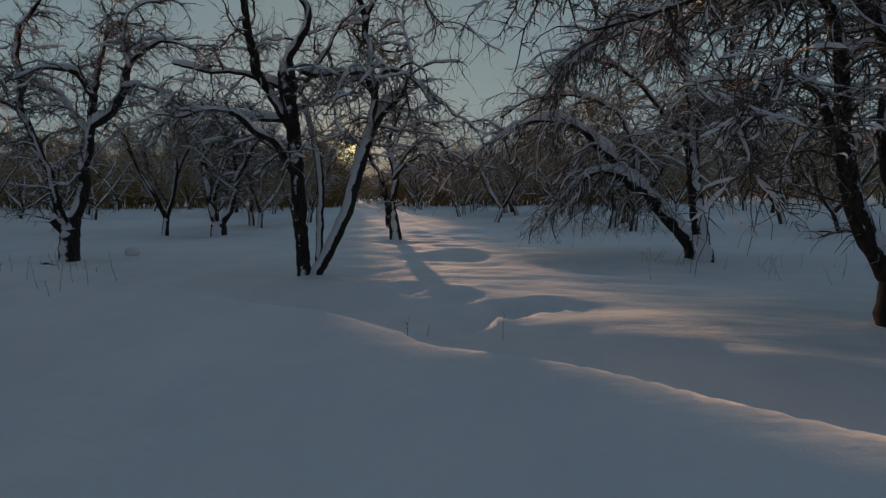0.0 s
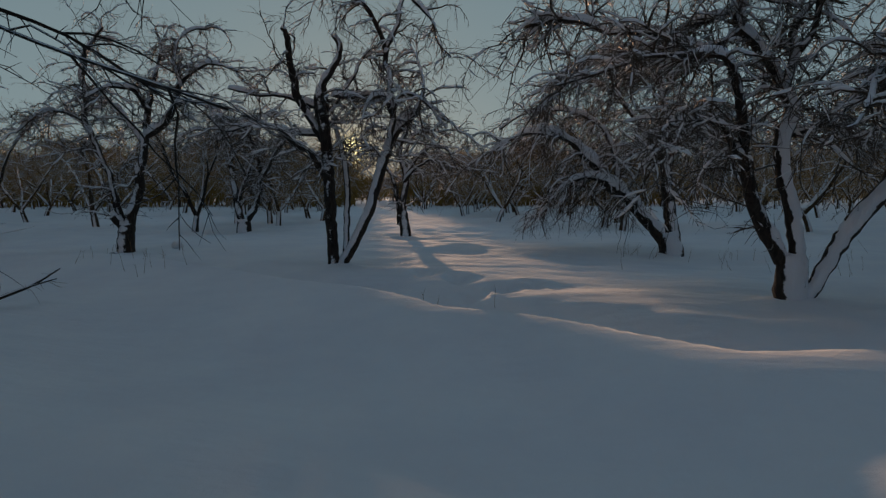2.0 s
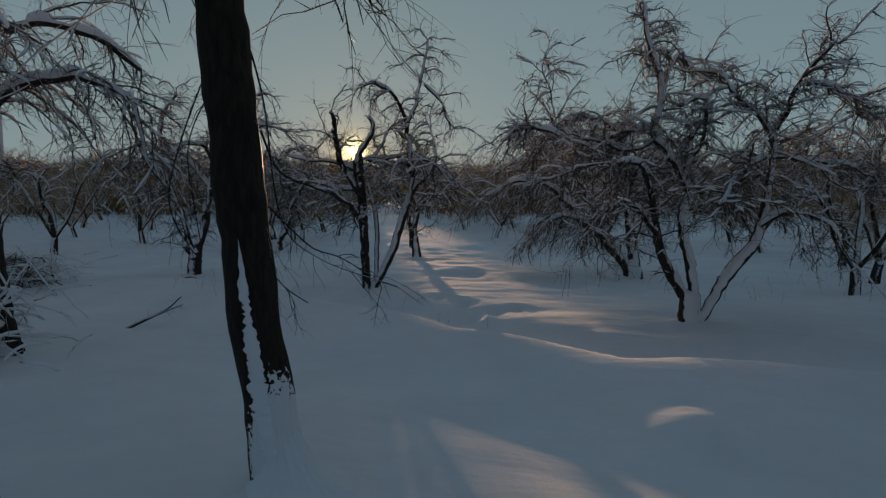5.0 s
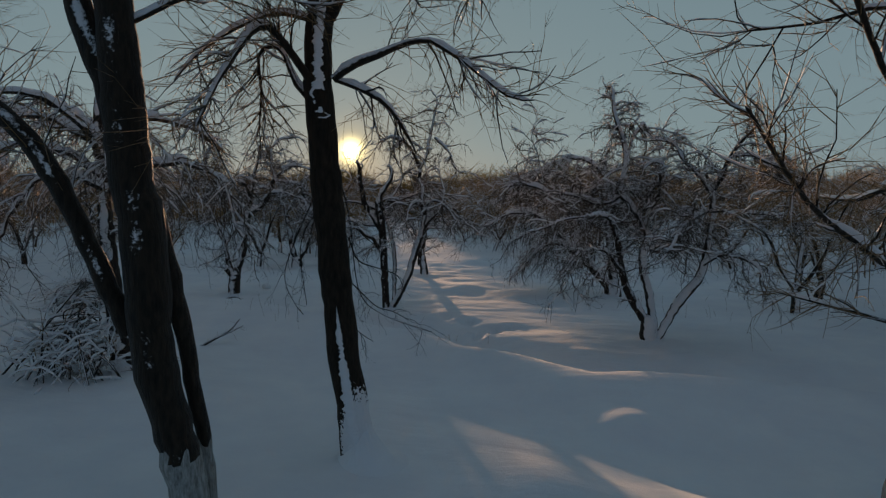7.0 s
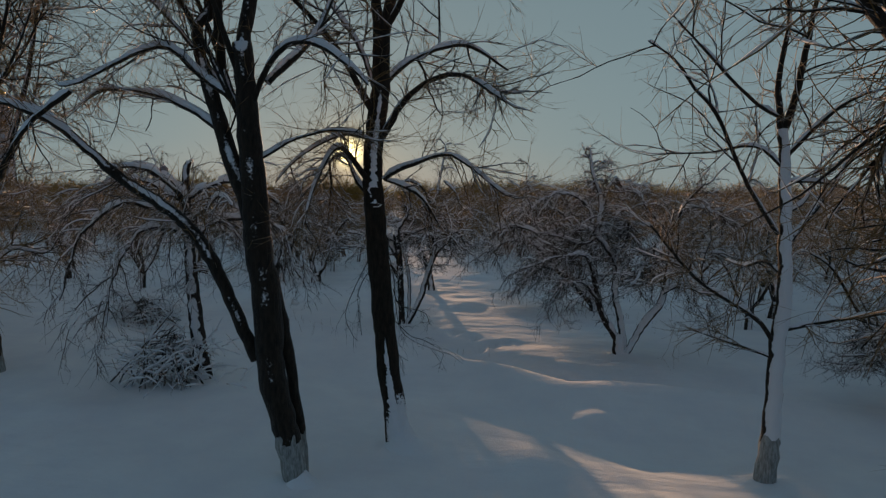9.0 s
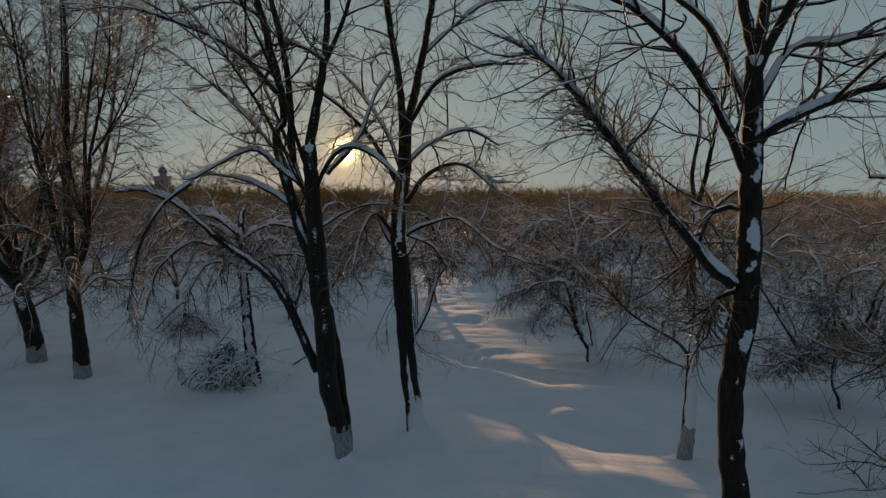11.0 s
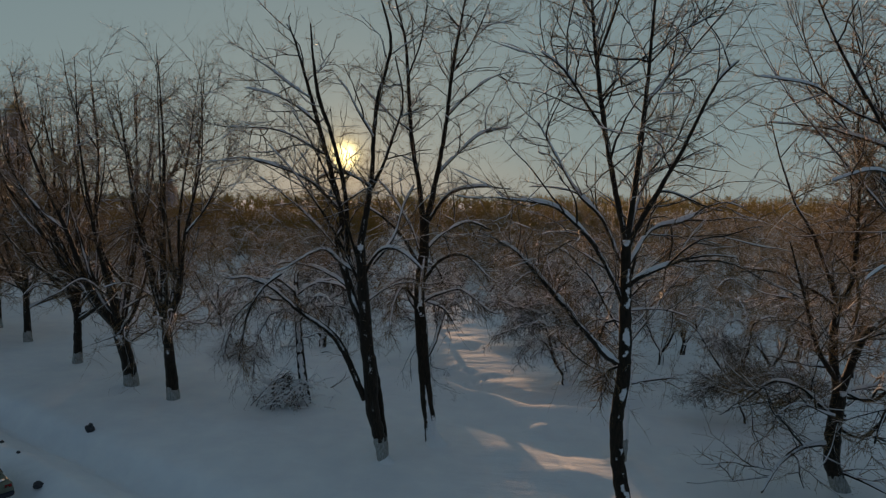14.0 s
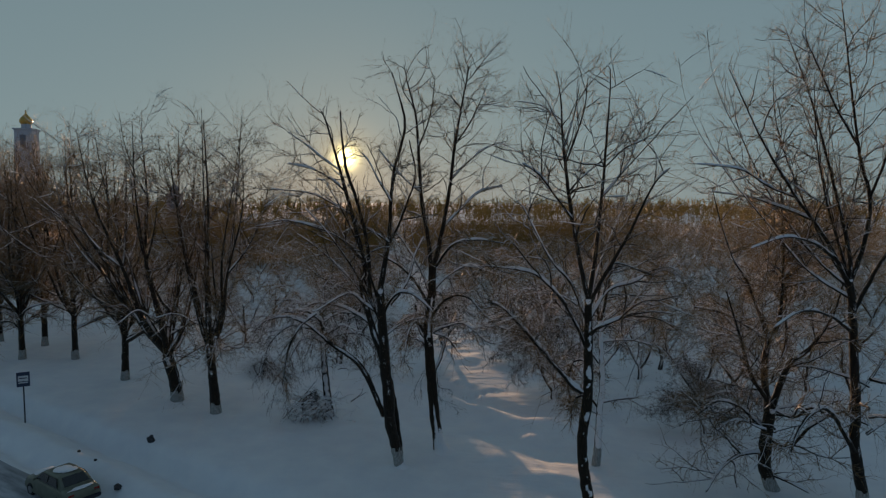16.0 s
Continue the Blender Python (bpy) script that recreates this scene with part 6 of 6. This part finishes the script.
def parked_car(m):
    car = new("parked_car")
    car.matrix_basis = m
    tagged(car, "pale grey-green saloon car half covered with snow", "car")
    smooth(part("body", ring_mesh("body", [section(x, a, b, w, w2) for x, a, b, w, w2 in (
        (-2.12, 0.42, 0.78, 0.70, 0.66), (-2.05, 0.3, 0.9, 0.80, 0.74), (-1.6, 0.22, 0.96, 0.84, 0.76), (-0.6, 0.2, 0.97, 0.85, 0.78), (0.6, 0.2, 0.96, 0.85, 0.78),
        (1.3, 0.22, 0.9, 0.84, 0.75), (1.9, 0.28, 0.8, 0.8, 0.7), (2.1, 0.4, 0.68, 0.7, 0.62))], CAR_PAINT), car))
    smooth(part("cabin", ring_mesh("cabin", [section(x, 0.85, b, w, w2, 0.07) for x, b, w, w2 in (
        (-1.55, 1.0, 0.74, 0.70), (-1.0, 1.36, 0.76, 0.58), (-0.3, 1.43, 0.77, 0.6), (0.35, 1.4, 0.77, 0.59), (1.05, 1.0, 0.75, 0.7))], CAR_PAINT), car))

    def pane(name, corners, parent):
        a, b, c, d = (Vector(p) for p in corners)
        nrm = (b - a).cross(d - a).normalized() * 0.012
        return part(name, ring_mesh(name, [[p - nrm for p in (a, b, c, d)], [p + nrm for p in (a, b, c, d)]], GLASS), parent, "dark glass")

    pane("rear_window", ((-1.51, -0.56, 1.05), (-1.51, 0.56, 1.05), (-1.06, 0.47, 1.34), (-1.06, -0.47, 1.34)), car)
    pane("windscreen", ((1.02, 0.58, 1.03), (1.02, -0.58, 1.03), (0.42, -0.48, 1.36), (0.42, 0.48, 1.36)), car)
    for s in (1, -1):
        for x0, x1, u0, u1 in ((-1.22, -0.32, -0.9, -0.32), (-0.24, 0.8, -0.24, 0.34)):
            pane("side_window", ((x0, s * 0.757, 0.99), (x1, s * 0.757, 0.99), (u1, s * 0.635, 1.33), (u0, s * 0.635, 1.33)), car)
        part("tail_lamp", box_mesh("tail_lamp", (0.06, 0.26, 0.13), (-2.09, s * 0.56, 0.76), LAMP_RED, 0.015), car, "red tail lamp")
        part("headlamp", box_mesh("headlamp", (0.08, 0.3, 0.12), (2.04, s * 0.5, 0.6), GLASS, 0.02), car)
        part("mirror", box_mesh("mirror", (0.1, 0.16, 0.1), (0.72, s * 0.86, 1.0), CAR_PAINT, 0.02), car)
        for x in (-1.3, 1.32):
            wheel = part("wheel", lathe("wheel", ((0.2, -0.085), (0.29, -0.09), (0.31, -0.06), (0.31, 0.06), (0.29, 0.09), (0.2, 0.085)), 20, RUBBER), car)
            wheel.matrix_basis = pose(x, s * 0.74, 0.31, 90)
            part("rim", lathe("rim", ((0.05, -0.1), (0.19, -0.092), (0.2, 0.0), (0.19, 0.092), (0.05, 0.1)), 16, RIM), wheel)
    part("bumper", box_mesh("bumper", (0.14, 1.5, 0.2), (-2.1, 0, 0.45), POLE, 0.04), car)
    r = np.random.default_rng(4)
    for x, z, sx, sy in ((-0.32, 1.42, 0.5, 0.46), (-1.84, 0.95, 0.16, 0.5), (1.55, 0.88, 0.4, 0.5)):
        ob = part("snow_cover", lump("snow_cover", r, (sx, sy, 0.032), CAP, 0.5), car, "lumpy snow cover")
        ob.matrix_basis = pose(x, 0, z)
    return car


heading = math.degrees(math.atan2(0.39, -0.92))
parked_car(pose(-17.72, -6.95, at_ground(-17.72, -6.95) + 0.02, 0, 0, heading) @ Matrix.Scale(0.8, 4))

# ---------------------------------------------------------------- bus stop sign
sign = new("bus_stop_sign")
sign.matrix_basis = pose(-25.7, -0.45, at_ground(-25.7, -0.45), 0, 0, 40) @ Matrix.Scale(0.92, 4)
tagged(sign, "dark bus stop sign on a thin steel pole in snow", "road sign")
smooth(part("pole", lathe("pole", ((0.035, -0.3), (0.035, 2.0), (0.03, 2.5)), 12, POLE), sign))
board = part("board", box_mesh("board", (0.62, 0.03, 0.8), (0, -0.05, 2.45), BOARD, 0.008), sign, "dark blue board")
part("pictogram", box_mesh("pictogram", (0.46, 0.006, 0.3), (0, -0.069, 2.5), WHITE_ENAMEL, 0.001), board, "white bus pictogram")
part("pictogram_bar", box_mesh("pictogram_bar", (0.36, 0.005, 0.06), (0, -0.0745, 2.52), BOARD, 0.001), board)
part("pictogram_bar", box_mesh("pictogram_bar", (0.46, 0.006, 0.06), (0, -0.069, 2.27), WHITE_ENAMEL, 0.001), board)

# ---------------------------------------------------------------- fallen wood, brush, weeds, clods
r = np.random.default_rng(21)
stump = new("tree_stump", lump("tree_stump", r, (0.15, 0.13, 0.2), CLOD, 0.55))
stump.matrix_basis = pose(-17.1, -2.5, at_ground(-17.1, -2.5) + 0.09)
tagged(stump, "dark knobbly stump sticking out of the snow", "stump")
for k, (x, y, q) in enumerate(((-15.2, -6.9, 0.16), (-14.6, -7.5, 0.12), (-13.9, -7.6, 0.10), (-15.9, -6.2, 0.14), (-13.2, -8.0, 0.2), (-18.9, -6.3, 0.25), (-19.6, -3.9, 0.07), (-18.2, -4.6, 0.06))):
    clod = new("ice_clod", lump("ice_clod", r, (q * 1.3, q, q * 0.7), CLOD, 0.5))
    clod.matrix_basis = pose(x, y, at_ground(x, y) + q * 0.3, 0, 0, 50 * k)
    tagged(clod, "dark clod of dirty ice on the road's edge", "ice", "clods by the road")


mound = new("snow_mound", lump("snow_mound", r, (0.17, 0.16, 0.15), SNOW, 0.15))
mound.matrix_basis = pose(-12.85, 13.15, at_ground(-12.85, 13.15) + 0.08)
tagged(mound, "small round mound of snow over a stump", "snow")


def fallen_branch(x, y, rows, seed, twigs):
    g = np.random.default_rng(seed)
    root = new("fallen_branch")
    root.matrix_basis = pose(x, y, at_ground(x, y))
    tagged(root, "dark bare branch sticking out of the snow", "branch")
    lines = [single(smooth_line(row, 0.08)) for row in rows]
    for P, R in lines:
        part("stick", mesh_from("stick", *tubes([(P, R, R)], 7), LIME_BARE), root)
    P, R = sprout(g, lines, twigs, 0.2, (30, 70), (0.1, 0.4), (0.003, 0.006), 4, 0.25, 0, None, -1)
    part("twig_mass", mesh_from("twig_mass", *tubes([(P, R, R)], 3), TWIG), root, "", "stuff")


fallen_branch(-10.15, 4.6, [[(-0.15, -0.15, -0.06, 0.034), (0.12, 0.3, 0.12, 0.03), (0.28, 0.75, 0.26, 0.022), (0.24, 1.3, 0.43, 0.009)], [(0.12, 0.3, 0.12, 0.02), (0.42, 0.5, 0.26, 0.015), (0.55, 0.9, 0.34, 0.008)]], 1, 10)
fallen_branch(-13.1, 10.5, [[(-0.1, 0, -0.03, 0.02), (0.25, -0.05, 0.09, 0.022), (0.6, -0.15, 0.14, 0.018), (1.0, -0.25, 0.0, 0.01)]], 2, 6)

pile = new("brush_pile")
pile.matrix_basis = pose(-11.15, 1.7, at_ground(-11.15, 1.7)) @ Matrix.Scale(1.25, 4)
tagged(pile, "heap of cut branches leaning together, dusted with snow", "brush")
for k in range(60):
    a, lean = r.uniform(0, 6.28), r.uniform(0.25, 1.1)
    c, s = math.cos(a), math.sin(a)
    top, q = r.uniform(0.45, 1.15), r.uniform(0.007, 0.02)
    bend = r.normal(size=4) * 0.12
    P, R = single(smooth_line([(c * lean, s * lean * 0.8, -0.05, q), (c * lean * 0.75 + bend[0], s * lean * 0.65 + bend[1], top * 0.45, q * 0.9), (c * lean * 0.3 + bend[2], s * lean * 0.3 + bend[3], top * 0.9, q * 0.7), (-c * lean * 0.2 + 0.15, -s * lean * 0.2, top + r.normal() * 0.12, q * 0.4)], 0.12))
    part("stick", mesh_from("stick", *tubes([(P, R, R)], 5), LIME_BARE), pile)
long_stick = single(smooth_line([(-1.15, -0.4, -0.02, 0.025), (-0.5, -0.25, 0.7, 0.022), (0.15, -0.05, 1.5, 0.014)], 0.15))
part("stick", mesh_from("stick", *tubes([(long_stick[0], long_stick[1], long_stick[1])], 7), APPLE_BARK), pile)
sticks = grow(r, np.stack([r.normal(size=380) * 0.5, r.normal(size=380) * 0.42, r.uniform(0.1, 0.95, 380)], 1), r.normal(size=(380, 3)) + np.array([0, 0, 0.1]), r.uniform(0.3, 0.9, 380), r.uniform(0.004, 0.009, 380), 6, 0.22, 0.12)
part("twig_mass", mesh_from("twig_mass", *tubes([(sticks[0], sticks[1], sticks[1])], 3), TWIG), pile, "", "stuff")
part("snow", mesh_from("snow", *tubes(capped(r, [sticks], 0.025, 0.8, 1.0), 5, True), CAP), pile, "snow caught in the heap", "stuff")
copy_thing(pile, pose(-17.2, 8.9, at_ground(-17.2, 8.9) - 0.1, 0, 0, 140) @ Matrix.Diagonal((2.0, 1.3, 0.6, 1)))


def weeds(x, y, count, spread, seed):
    g = np.random.default_rng(seed)
    px, py = x + g.normal(size=count) * spread, y + g.normal(size=count) * spread * 0.5
    O = np.stack([px, py, ground_height(px, py) - 0.03], 1)
    stalks = grow(g, O, np.array([0, 0, 1.0]) + g.normal(size=(count, 3)) * 0.25, g.uniform(0.15, 0.5, count), np.full(count, 0.004), 5, 0.12, 0.02)
    heads = sprout(g, [stalks], count * 3, 0.5, (20, 60), (0.03, 0.12), (0.003, 0.004), 3, 0.2, 0, None, -1)
    ob = new("dry_weed", mesh_from("dry_weed", *tubes([(P, R, R) for P, R in (stalks, heads)], 3), TWIG))
    tagged(ob, "thin dry weed stalks standing out of the snow", "weeds", kind="stuff")


for k, (x, y, n, sp) in enumerate(((-0.9, 14.1, 12, 0.35), (1.6, 12.8, 10, 1.0), (3.6, 11.5, 16, 2.0), (-11.2, 8.4, 8, 0.7), (-9.6, 7.6, 6, 0.6), (6.5, 14, 20, 2.5), (-3.9, 6.3, 3, 0.4))):
    weeds(x, y, n, sp, 90 + k)

# ---------------------------------------------------------------- far buildings above the trees


def dome_tower(name, x, y, width, wall_top, top, wall, dome, label):
    root = new(name)
    root.matrix_basis = pose(x, y, 0, 0, 0, 20)
    tagged(root, label, "church")
    part("tower", box_mesh("tower", (width, width, wall_top), (0, 0, wall_top / 2), wall, 0.15), root)
    part("cornice", box_mesh("cornice", (width * 1.12, width * 1.12, width * 0.1), (0, 0, wall_top + width * 0.05), wall, 0.05), root)
    w, h = width / 2, top - wall_top
    part("drum", lathe("drum", ((w * 0.55, width * 0.1), (w * 0.55, h * 0.3)), 12, wall, (0, 0, wall_top)), root)
    smooth(part("dome", lathe("dome", ((w * 0.55, h * 0.3), (w * 0.72, h * 0.42), (w * 0.68, h * 0.55), (w * 0.4, h * 0.68), (w * 0.12, h * 0.8), (w * 0.05, h)), 14, dome, (0, 0, wall_top)), root, "small onion dome"))
    for s in (-1, 1):
        for a, b in ((s, 0), (0, s)):
            part("belfry_opening", box_mesh("belfry_opening", (width * (0.06 if a else 0.34), width * (0.34 if a else 0.06), width * 0.8), (a * width * 0.49, b * width * 0.49, wall_top - width * 0.7), ROOF, 0.02), root)


dome_tower("bell_tower", -181.5, 161.8, 5.6, 34.5, 41.5, PLASTER, GILT, "pale bell tower with a small gilded dome")
dome_tower("chapel_tower", -184.8, 250.0, 6.0, 13.5, 20.0, ROSE_PLASTER, ROOF, "far rose-coloured chapel tower with a grey dome")
